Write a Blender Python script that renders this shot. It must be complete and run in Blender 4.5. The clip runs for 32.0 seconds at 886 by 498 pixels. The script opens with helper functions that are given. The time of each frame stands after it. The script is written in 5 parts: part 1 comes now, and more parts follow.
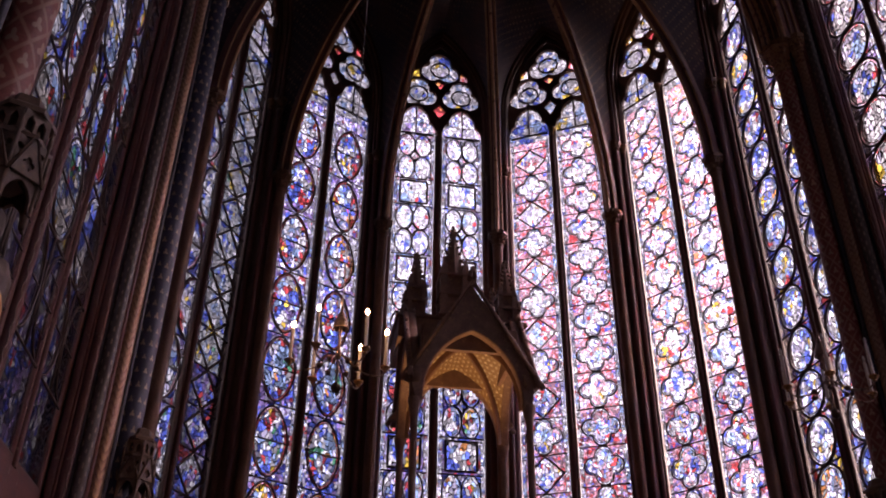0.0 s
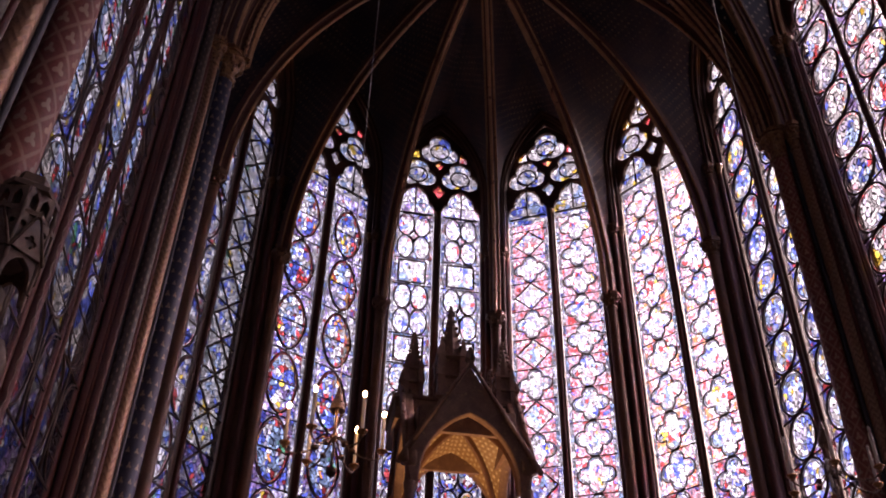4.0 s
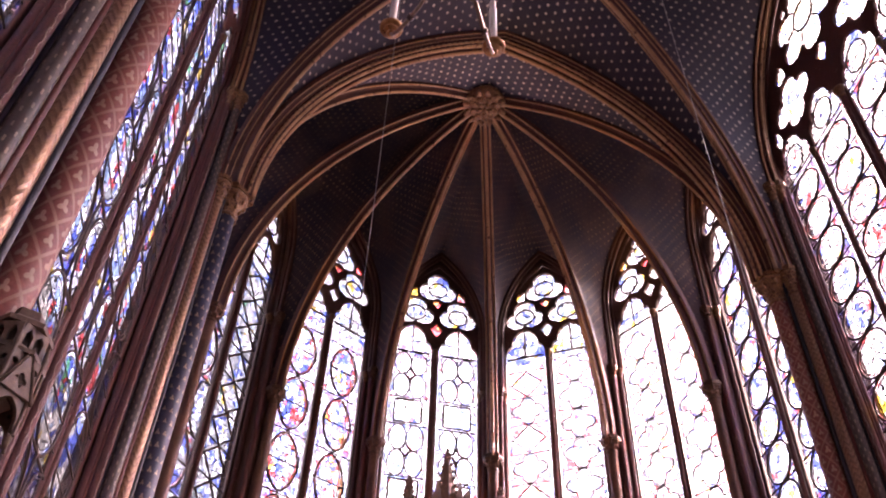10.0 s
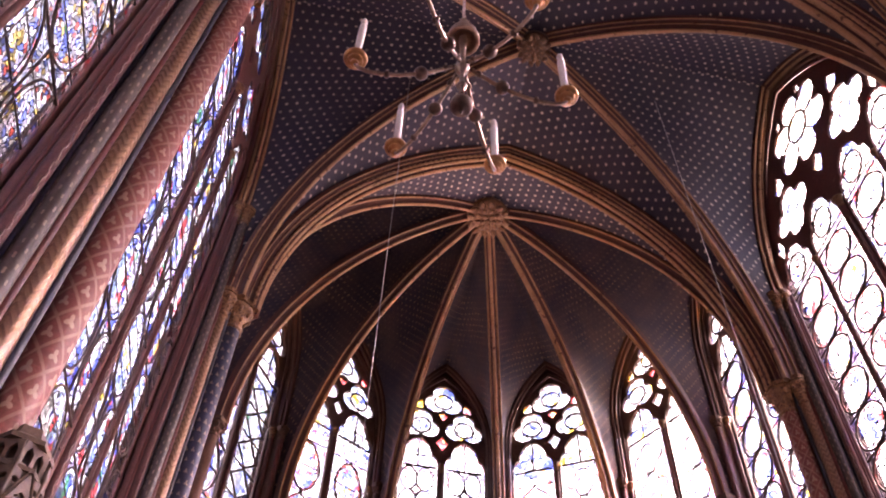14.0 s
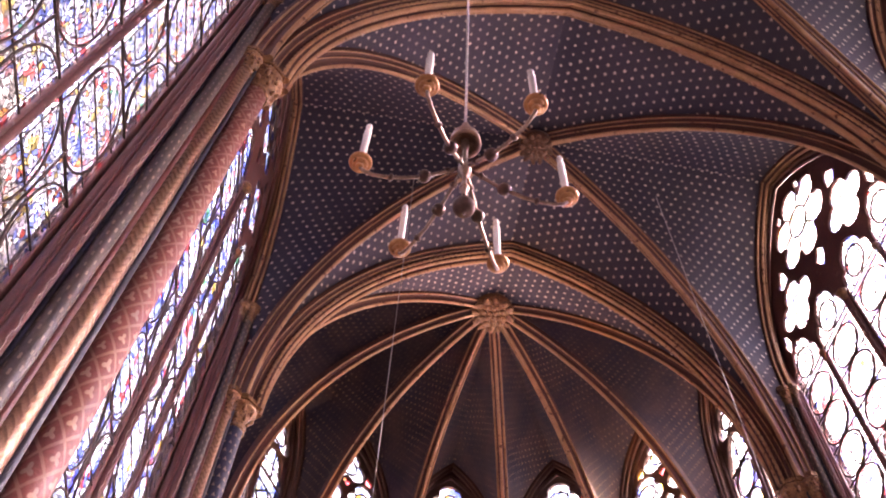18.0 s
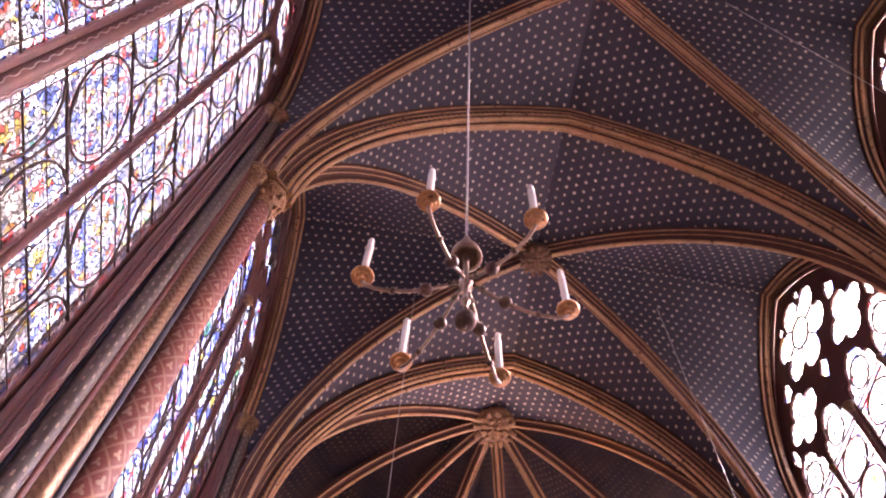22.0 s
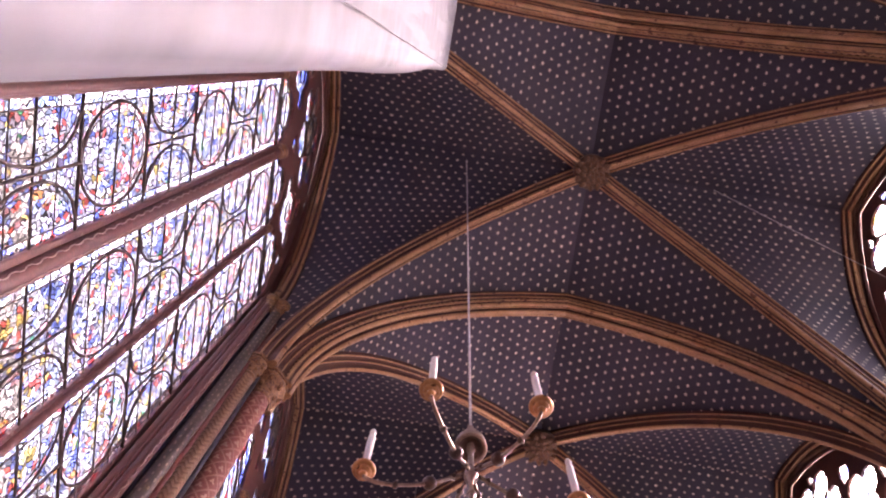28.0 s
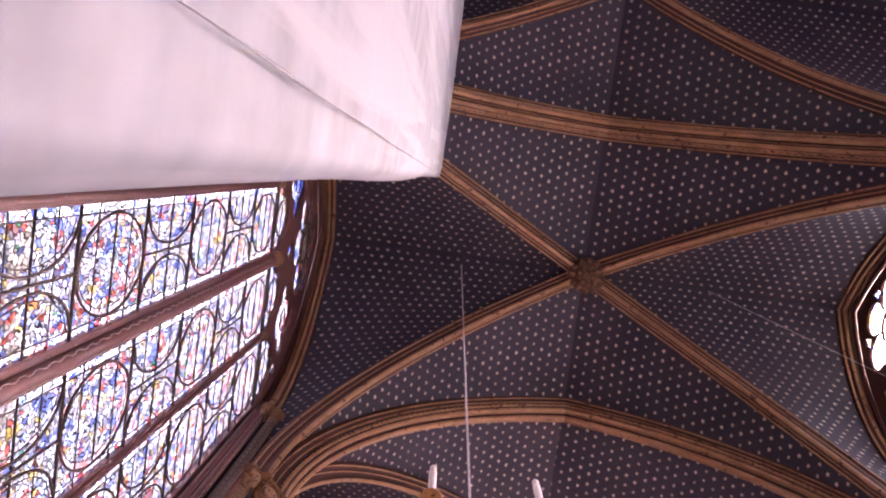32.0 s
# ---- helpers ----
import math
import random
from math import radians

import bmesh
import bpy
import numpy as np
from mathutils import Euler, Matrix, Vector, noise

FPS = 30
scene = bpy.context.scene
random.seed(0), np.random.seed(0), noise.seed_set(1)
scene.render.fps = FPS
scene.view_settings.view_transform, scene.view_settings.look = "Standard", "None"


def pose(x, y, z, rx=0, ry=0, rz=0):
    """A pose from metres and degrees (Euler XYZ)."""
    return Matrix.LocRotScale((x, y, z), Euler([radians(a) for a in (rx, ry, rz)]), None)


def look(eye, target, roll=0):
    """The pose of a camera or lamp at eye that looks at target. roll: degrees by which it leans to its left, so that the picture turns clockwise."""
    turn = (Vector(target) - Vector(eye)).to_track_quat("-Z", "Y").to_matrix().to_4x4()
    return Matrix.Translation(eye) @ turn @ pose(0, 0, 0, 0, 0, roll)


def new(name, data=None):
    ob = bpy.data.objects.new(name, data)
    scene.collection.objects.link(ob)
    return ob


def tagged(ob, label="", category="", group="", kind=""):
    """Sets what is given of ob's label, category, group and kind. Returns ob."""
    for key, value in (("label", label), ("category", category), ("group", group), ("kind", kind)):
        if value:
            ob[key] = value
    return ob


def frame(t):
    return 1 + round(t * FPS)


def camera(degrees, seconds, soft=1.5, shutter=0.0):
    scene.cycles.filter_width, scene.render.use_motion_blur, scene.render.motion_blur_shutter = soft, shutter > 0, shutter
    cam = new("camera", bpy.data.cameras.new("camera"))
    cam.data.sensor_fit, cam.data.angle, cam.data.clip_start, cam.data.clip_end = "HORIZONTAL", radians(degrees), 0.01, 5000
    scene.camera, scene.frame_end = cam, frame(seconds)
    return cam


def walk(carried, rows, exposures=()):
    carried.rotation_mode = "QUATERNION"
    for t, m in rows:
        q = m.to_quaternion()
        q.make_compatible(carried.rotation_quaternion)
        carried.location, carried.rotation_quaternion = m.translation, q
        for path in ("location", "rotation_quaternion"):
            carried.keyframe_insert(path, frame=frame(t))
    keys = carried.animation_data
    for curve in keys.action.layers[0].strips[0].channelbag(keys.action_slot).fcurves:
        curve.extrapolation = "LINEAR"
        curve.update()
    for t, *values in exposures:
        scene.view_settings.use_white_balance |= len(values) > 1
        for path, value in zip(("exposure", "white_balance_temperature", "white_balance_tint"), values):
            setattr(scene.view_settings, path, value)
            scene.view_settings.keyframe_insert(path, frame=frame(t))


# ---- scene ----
cam = camera(53.12, 32.0, soft=2.0)
ROWS = [
    (0.0, -2.8659, 0.0176, 1.5279, 31.803, -0.728, -9.393),
    (0.5, -2.8693, 0.0097, 1.5256, 32.346, -0.751, -9.553),
    (1.0, -2.8729, 0.0059, 1.5261, 33.049, -0.820, -9.647),
    (1.5, -2.8767, 0.0053, 1.5290, 33.905, -0.901, -9.643),
    (2.0, -2.8804, 0.0071, 1.5337, 34.634, -1.058, -9.749),
    (2.5, -2.8842, 0.0108, 1.5398, 35.283, -1.163, -9.803),
    (4.5, -2.8978, 0.0340, 1.5710, 37.519, -1.229, -9.971),
    (5.0, -2.9006, 0.0400, 1.5790, 38.255, -1.271, -9.953),
    (5.5, -2.9033, 0.0455, 1.5868, 39.100, -1.303, -10.014),
    (6.0, -2.9057, 0.0504, 1.5940, 39.917, -1.404, -10.218),
    (6.5, -2.9078, 0.0545, 1.6007, 40.776, -1.500, -10.462),
    (7.0, -2.9096, 0.0578, 1.6067, 41.744, -1.647, -10.462),
    (7.5, -2.9113, 0.0601, 1.6120, 42.636, -1.775, -10.531),
    (8.0, -2.9126, 0.0614, 1.6164, 43.315, -1.722, -10.456),
    (8.5, -2.9138, 0.0617, 1.6201, 43.962, -1.721, -10.415),
    (9.0, -2.9147, 0.0611, 1.6229, 44.600, -1.651, -10.455),
    (9.5, -2.9154, 0.0595, 1.6249, 45.099, -1.540, -10.558),
    (10.0, -2.9159, 0.0572, 1.6261, 45.779, -1.714, -10.669),
    (10.5, -2.9163, 0.0540, 1.6266, 46.715, -1.700, -10.365),
    (11.0, -2.9166, 0.0501, 1.6264, 47.876, -1.871, -10.462),
    (11.5, -2.9167, 0.0457, 1.6255, 48.925, -1.781, -10.361),
    (12.0, -2.9168, 0.0407, 1.6240, 49.770, -1.736, -10.230),
    (12.5, -2.9167, 0.0354, 1.6221, 50.503, -1.666, -10.042),
    (13.0, -2.9166, 0.0297, 1.6197, 51.265, -1.766, -10.189),
    (13.5, -2.9165, 0.0239, 1.6170, 52.091, -1.732, -10.208),
    (14.0, -2.9164, 0.0180, 1.6140, 52.856, -1.694, -10.140),
    (14.5, -2.9163, 0.0121, 1.6108, 53.641, -1.782, -10.057),
    (16.5, -2.9161, -0.0096, 1.5977, 56.644, -1.843, -9.874),
    (17.0, -2.9163, -0.0142, 1.5946, 57.542, -1.827, -9.914),
    (17.5, -2.9164, -0.0184, 1.5918, 58.387, -1.880, -9.886),
    (18.0, -2.9167, -0.0221, 1.5893, 59.007, -1.730, -9.633),
    (18.5, -2.9171, -0.0254, 1.5870, 59.661, -1.703, -9.439),
    (19.0, -2.9175, -0.0281, 1.5852, 60.498, -1.791, -9.620),
    (19.5, -2.9180, -0.0303, 1.5837, 61.285, -1.656, -9.564),
    (20.0, -2.9186, -0.0321, 1.5826, 62.469, -1.585, -9.402),
    (20.5, -2.9193, -0.0333, 1.5820, 63.505, -1.598, -9.313),
    (21.0, -2.9201, -0.0342, 1.5817, 64.450, -1.665, -9.369),
    (21.5, -2.9209, -0.0346, 1.5819, 65.274, -1.651, -9.325),
    (22.0, -2.9217, -0.0347, 1.5826, 66.212, -1.723, -9.507),
    (22.5, -2.9227, -0.0345, 1.5836, 67.425, -1.794, -9.397),
    (23.0, -2.9236, -0.0340, 1.5849, 68.661, -1.738, -9.421),
    (23.5, -2.9246, -0.0334, 1.5866, 69.675, -1.696, -9.290),
    (24.0, -2.9256, -0.0327, 1.5886, 70.524, -1.708, -9.054),
    (24.5, -2.9266, -0.0319, 1.5909, 71.541, -1.657, -8.716),
    (25.0, -2.9276, -0.0311, 1.5933, 72.655, -1.657, -8.703),
    (25.5, -2.9286, -0.0304, 1.5959, 73.880, -1.602, -8.614),
    (27.5, -2.9324, -0.0293, 1.6060, 77.401, -1.509, -8.686),
    (28.0, -2.9333, -0.0296, 1.6082, 78.223, -1.413, -8.583),
    (28.5, -2.9342, -0.0300, 1.6100, 79.236, -1.289, -8.554),
    (29.0, -2.9351, -0.0305, 1.6115, 80.153, -1.255, -8.478),
    (29.5, -2.9360, -0.0310, 1.6126, 81.263, -1.224, -8.298),
    (30.0, -2.9370, -0.0315, 1.6131, 82.033, -1.214, -8.196),
    (30.5, -2.9381, -0.0318, 1.6131, 82.703, -1.112, -8.055),
    (31.0, -2.9393, -0.0316, 1.6125, 83.461, -1.062, -7.935),
    (31.5, -2.9407, -0.0307, 1.6113, 84.369, -1.029, -7.941),
    (32.0, -2.9423, -0.0288, 1.6093, 84.982, -0.964, -7.806),
]
EXPO = [(0.0, 2.15, 7200, 32), (5.0, 2.6, 7400, 33), (7.0, 3.15, 7250, 33), (9.0, 4.15, 7400, 33), (11.0, 4.75, 7550, 33), (13.0, 5.0, 7700, 34),
        (19.0, 5.7, 7700, 33), (25.0, 5.66, 7550, 32), (32.0, 5.5, 7300, 31)]
walk(cam, [(t, pose(x, y, z, 90 + pitch, roll, yaw)) for t, x, y, z, pitch, roll, yaw in ROWS], EXPO)

# ---------------------------------------------------------------- world and light
SUN_AZ, SUN_EL = 84.0, 46.0           # degrees clockwise from the apse axis (+y), and height
world = bpy.data.worlds.new("sky")
scene.world = world
world.use_nodes = True
wn, wl = world.node_tree.nodes, world.node_tree.links
sky = wn.new("ShaderNodeTexSky")
sky.sky_type = "NISHITA"
sky.sun_disc = False
sky.sun_elevation, sky.sun_rotation = radians(SUN_EL), radians(SUN_AZ)
sky.dust_density, sky.air_density = 5.0, 1.0
soft = wn.new("ShaderNodeHueSaturation")
soft.inputs["Saturation"].default_value = 0.45
wl.new(sky.outputs[0], soft.inputs["Color"])
wl.new(soft.outputs[0], wn["Background"].inputs["Color"])
wn["Background"].inputs["Strength"].default_value = 0.15
sun = new("sun", bpy.data.lights.new("sun", "SUN"))
sun.data.energy, sun.data.angle, sun.data.color = 1.1, radians(10.0), (1.0, 0.93, 0.84)
_a, _e = radians(SUN_AZ), radians(SUN_EL)
sun.matrix_world = look((math.sin(_a) * math.cos(_e) * 60, 12 + math.cos(_a) * math.cos(_e) * 60, math.sin(_e) * 60), (0, 12, 0))

# ---------------------------------------------------------------- plan
AXIS_BAY = [10.76, 4.72, -1.34, -7.40, -13.46]   # transverse arches
SPRING, CROWN = 13.2, 20.3
GLASS_N, GLASS_A = 5.68, 5.9                     # glass planes, nave and apse
MIDS = [7.95, 1.75, -4.37, -10.43]               # bay centres
APSE_TURN = -1.0                                 # the apse is set a degree askew
CY = 12.7                                        # centre of the apse
BOSS_A = Vector((0, 12.87, 20.7))
SILL = 4.2


# ---------------------------------------------------------------- materials
def nodes_of(name):
    m = bpy.data.materials.new(name)
    m.use_nodes = True
    return m, m.node_tree.nodes, m.node_tree.links


def ramp(n, stops, kind="LINEAR"):
    r = n.new("ShaderNodeValToRGB")
    r.color_ramp.interpolation = kind
    while len(r.color_ramp.elements) < len(stops):
        r.color_ramp.elements.new(0.5)
    for e, (p, c) in zip(r.color_ramp.elements, stops):
        e.position, e.color = p, (*c, 1)
    return r


def surface(name, a, b, rough=0.6, metal=0.0, scale=3.0, grain=40.0, bump=0.2, wear=None, wear_at=0.62, coord="Object", stretch=None):
    """Two tones blotched at a large scale, grain at a small one, optional wear patches of a third tone."""
    m, n, l = nodes_of(name)
    p = n["Principled BSDF"]
    tc = n.new("ShaderNodeTexCoord")
    n1 = n.new("ShaderNodeTexNoise")
    n1.inputs["Scale"].default_value, n1.inputs["Detail"].default_value = scale, 5
    n2 = n.new("ShaderNodeTexNoise")
    n2.inputs["Scale"].default_value, n2.inputs["Detail"].default_value = grain, 3
    l.new(tc.outputs[coord], n1.inputs["Vector"])
    l.new(tc.outputs[coord], n2.inputs["Vector"])
    r = ramp(n, [(0.32, a), (0.68, b)])
    l.new(n1.outputs["Fac"], r.inputs[0])
    mix = n.new("ShaderNodeMixRGB")
    mix.blend_type = "OVERLAY"
    mix.inputs["Fac"].default_value = 0.55
    l.new(r.outputs[0], mix.inputs[1])
    l.new(n2.outputs["Fac"], mix.inputs[2])
    out = mix.outputs[0]
    if wear:
        n3 = n.new("ShaderNodeTexNoise")
        n3.inputs["Scale"].default_value, n3.inputs["Detail"].default_value = scale * 2.3, 8
        if stretch:
            drawn = n.new("ShaderNodeMapping")
            drawn.inputs["Scale"].default_value = stretch
            l.new(tc.outputs[coord], drawn.inputs[0])
            l.new(drawn.outputs[0], n3.inputs["Vector"])
        else:
            l.new(tc.outputs[coord], n3.inputs["Vector"])
        r3 = ramp(n, [(wear_at, (0, 0, 0)), (wear_at + 0.06, (1, 1, 1))])
        l.new(n3.outputs["Fac"], r3.inputs[0])
        mw = n.new("ShaderNodeMixRGB")
        mw.inputs[2].default_value = (*wear, 1)
        l.new(r3.outputs[0], mw.inputs[0])
        l.new(out, mw.inputs[1])
        out = mw.outputs[0]
    l.new(out, p.inputs["Base Color"])
    rr = n.new("ShaderNodeMapRange")
    rr.inputs["To Min"].default_value, rr.inputs["To Max"].default_value = max(0.05, rough - 0.12), min(1, rough + 0.15)
    l.new(n1.outputs["Fac"], rr.inputs[0])
    l.new(rr.outputs[0], p.inputs["Roughness"])
    p.inputs["Metallic"].default_value = metal
    bm_ = n.new("ShaderNodeBump")
    bm_.inputs["Strength"].default_value, bm_.inputs["Distance"].default_value = bump, 0.01
    l.new(n2.outputs["Fac"], bm_.inputs["Height"])
    l.new(bm_.outputs[0], p.inputs["Normal"])
    return m


def maths(n, l, op, a, b=None, c=None):
    k = n.new("ShaderNodeMath")
    k.operation = op
    for i, v in enumerate((a, b, c)):
        if v is None:
            continue
        if isinstance(v, (int, float)):
            k.inputs[i].default_value = v
        else:
            l.new(v, k.inputs[i])
    return k.outputs[0]


LATTICE_SHIFT = 0.25


def motif(name, ground, ground2, figure, du, dv, size, lobes=5, stagger=True, lattice=None, lattice_w=0.0, rough=0.6, metal=0.0, keep=0.0, dull=(0.1, 0.1, 0.1)):
    """Painted ground with a regular painted figure (star, lily, castle), du x dv metres apart on the UV, and an optional diamond lattice.
    keep: the share of figures lost to age."""
    m, n, l = nodes_of(name)
    p = n["Principled BSDF"]
    uv = n.new("ShaderNodeUVMap")
    sp = n.new("ShaderNodeSeparateXYZ")
    l.new(uv.outputs[0], sp.inputs[0])
    u0 = maths(n, l, "DIVIDE", sp.outputs[0], du)
    v = maths(n, l, "DIVIDE", sp.outputs[1], dv)
    row = maths(n, l, "FLOOR", v)
    odd = maths(n, l, "MODULO", maths(n, l, "ABSOLUTE", row), 2.0)
    u = maths(n, l, "ADD", u0, maths(n, l, "MULTIPLY", odd, 0.5 if stagger else 0.0))
    wob = n.new("ShaderNodeTexWhiteNoise")
    wob.noise_dimensions = "2D"
    cell = n.new("ShaderNodeCombineXYZ")
    l.new(maths(n, l, "FLOOR", u), cell.inputs[0])
    l.new(row, cell.inputs[1])
    l.new(cell.outputs[0], wob.inputs["Vector"])
    jit = n.new("ShaderNodeSeparateXYZ")
    l.new(wob.outputs["Color"], jit.inputs[0])
    x = maths(n, l, "MULTIPLY", maths(n, l, "ADD", maths(n, l, "SUBTRACT", maths(n, l, "FRACT", u), 0.5), maths(n, l, "MULTIPLY", maths(n, l, "SUBTRACT", jit.outputs[0], 0.5), 0.10)), du)
    y = maths(n, l, "MULTIPLY", maths(n, l, "ADD", maths(n, l, "SUBTRACT", maths(n, l, "FRACT", v), 0.5), maths(n, l, "MULTIPLY", maths(n, l, "SUBTRACT", jit.outputs[1], 0.5), 0.10)), dv)
    ang = maths(n, l, "ARCTAN2", y, x)
    rad = maths(n, l, "SQRT", maths(n, l, "ADD", maths(n, l, "MULTIPLY", x, x), maths(n, l, "MULTIPLY", y, y)))
    edge = maths(n, l, "MULTIPLY_ADD", maths(n, l, "COSINE", maths(n, l, "MULTIPLY", maths(n, l, "ADD", ang, -1.5708), float(lobes))), size * 0.32, size * 0.72)
    edge = maths(n, l, "MULTIPLY", edge, maths(n, l, "MULTIPLY_ADD", jit.outputs[2], 0.3, 0.85))
    fig = n.new("ShaderNodeMapRange")
    l.new(maths(n, l, "SUBTRACT", edge, rad), fig.inputs[0])
    fig.inputs["From Min"].default_value, fig.inputs["From Max"].default_value = -size * 0.05, size * 0.12
    tc = n.new("ShaderNodeTexCoord")
    n1 = n.new("ShaderNodeTexNoise")
    n1.inputs["Scale"].default_value, n1.inputs["Detail"].default_value = 1.1, 6
    l.new(tc.outputs["Object"], n1.inputs["Vector"])
    n2 = n.new("ShaderNodeTexNoise")
    n2.inputs["Scale"].default_value, n2.inputs["Detail"].default_value = 28, 4
    l.new(tc.outputs["Object"], n2.inputs["Vector"])
    r = ramp(n, [(0.35, ground), (0.65, ground2)])
    l.new(n1.outputs["Fac"], r.inputs[0])
    ov = n.new("ShaderNodeMixRGB")
    ov.blend_type = "OVERLAY"
    ov.inputs[0].default_value = 0.5
    l.new(r.outputs[0], ov.inputs[1])
    l.new(n2.outputs["Fac"], ov.inputs[2])
    mask = fig.outputs[0]
    if keep:
        n3 = n.new("ShaderNodeTexNoise")
        n3.inputs["Scale"].default_value, n3.inputs["Detail"].default_value = 0.6, 4
        l.new(tc.outputs["Object"], n3.inputs["Vector"])
        r3 = ramp(n, [(keep - 0.08, (0.15, 0.15, 0.15)), (keep + 0.08, (1, 1, 1))])
        l.new(n3.outputs["Fac"], r3.inputs[0])
        mask = maths(n, l, "MULTIPLY", mask, r3.outputs[0])
    fc = ramp(n, [(0.0, figure), (1.0, tuple(0.55 * f + 0.45 * d for f, d in zip(figure, dull)))])
    l.new(jit.outputs[1], fc.inputs[0])
    mx = n.new("ShaderNodeMixRGB")
    l.new(mask, mx.inputs[0])
    l.new(ov.outputs[0], mx.inputs[1])
    l.new(fc.outputs[0], mx.inputs[2])
    out = mx.outputs[0]
    if lattice:
        # diamond lattice through the gaps between the figures
        s_ = maths(n, l, "ADD", maths(n, l, "DIVIDE", sp.outputs[0], du), LATTICE_SHIFT)
        t_ = maths(n, l, "MULTIPLY_ADD", sp.outputs[1], 0.5 / dv, -0.25)
        d1 = maths(n, l, "ABSOLUTE", maths(n, l, "SUBTRACT", maths(n, l, "FRACT", maths(n, l, "ADD", maths(n, l, "ADD", s_, t_), 0.25)), 0.5))
        d2 = maths(n, l, "ABSOLUTE", maths(n, l, "SUBTRACT", maths(n, l, "FRACT", maths(n, l, "ADD", maths(n, l, "SUBTRACT", s_, t_), 0.25)), 0.5))
        near = maths(n, l, "MINIMUM", d1, d2)
        lm = n.new("ShaderNodeMapRange")
        lm.inputs["From Min"].default_value, lm.inputs["From Max"].default_value = lattice_w, lattice_w * 0.6
        l.new(near, lm.inputs[0])
        lx = n.new("ShaderNodeMixRGB")
        l.new(maths(n, l, "MULTIPLY", lm.outputs[0], 0.62), lx.inputs[0])
        l.new(out, lx.inputs[1])
        lx.inputs[2].default_value = (*lattice, 1)
        out = lx.outputs[0]
    l.new(out, p.inputs["Base Color"])
    p.inputs["Roughness"].default_value, p.inputs["Metallic"].default_value = rough, metal
    b = n.new("ShaderNodeBump")
    b.inputs["Strength"].default_value, b.inputs["Distance"].default_value = 0.25, 0.01
    l.new(n2.outputs["Fac"], b.inputs["Height"])
    l.new(b.outputs[0], p.inputs["Normal"])
    return m


def chevrons(name, a, b, groove, du, dv):
    """Old gilding scored with zigzag bands round a shaft, worn through to the red ground in patches."""
    m, n, l = nodes_of(name)
    p = n["Principled BSDF"]
    uv = n.new("ShaderNodeUVMap")
    sp = n.new("ShaderNodeSeparateXYZ")
    l.new(uv.outputs[0], sp.inputs[0])
    tri = maths(n, l, "ABSOLUTE", maths(n, l, "SUBTRACT", maths(n, l, "FRACT", maths(n, l, "DIVIDE", sp.outputs[0], du)), 0.5))
    band = maths(n, l, "FRACT", maths(n, l, "ADD", maths(n, l, "DIVIDE", sp.outputs[1], dv), maths(n, l, "MULTIPLY", tri, 1.6)))
    tc = n.new("ShaderNodeTexCoord")
    n1 = n.new("ShaderNodeTexNoise")
    n1.inputs["Scale"].default_value, n1.inputs["Detail"].default_value = 9, 6
    n2 = n.new("ShaderNodeTexNoise")
    n2.inputs["Scale"].default_value, n2.inputs["Detail"].default_value = 55, 3
    for k in (n1, n2):
        l.new(tc.outputs["Object"], k.inputs["Vector"])
    tone = ramp(n, [(0.0, b), (0.55, a), (0.72, groove), (0.92, groove), (1.0, b)])
    l.new(band, tone.inputs[0])
    worn = ramp(n, [(0.42, (0, 0, 0)), (0.66, (0.75, 0.75, 0.75))])
    l.new(n1.outputs["Fac"], worn.inputs[0])
    mx = n.new("ShaderNodeMixRGB")
    l.new(worn.outputs[0], mx.inputs[0])
    l.new(tone.outputs[0], mx.inputs[1])
    mx.inputs[2].default_value = (0.27, 0.15, 0.085, 1)
    ov = n.new("ShaderNodeMixRGB")
    ov.blend_type = "OVERLAY"
    ov.inputs[0].default_value = 0.5
    l.new(mx.outputs[0], ov.inputs[1])
    l.new(n2.outputs["Fac"], ov.inputs[2])
    l.new(ov.outputs[0], p.inputs["Base Color"])
    p.inputs["Roughness"].default_value, p.inputs["Metallic"].default_value = 0.36, 0.5
    bp = n.new("ShaderNodeBump")
    bp.inputs["Strength"].default_value, bp.inputs["Distance"].default_value = 0.3, 0.01
    l.new(n2.outputs["Fac"], bp.inputs["Height"])
    relief = n.new("ShaderNodeBump")
    relief.inputs["Strength"].default_value, relief.inputs["Distance"].default_value = 0.28, 0.02
    l.new(maths(n, l, "ABSOLUTE", maths(n, l, "SUBTRACT", band, 0.5)), relief.inputs["Height"])
    l.new(bp.outputs[0], relief.inputs["Normal"])
    l.new(relief.outputs[0], p.inputs["Normal"])
    return m


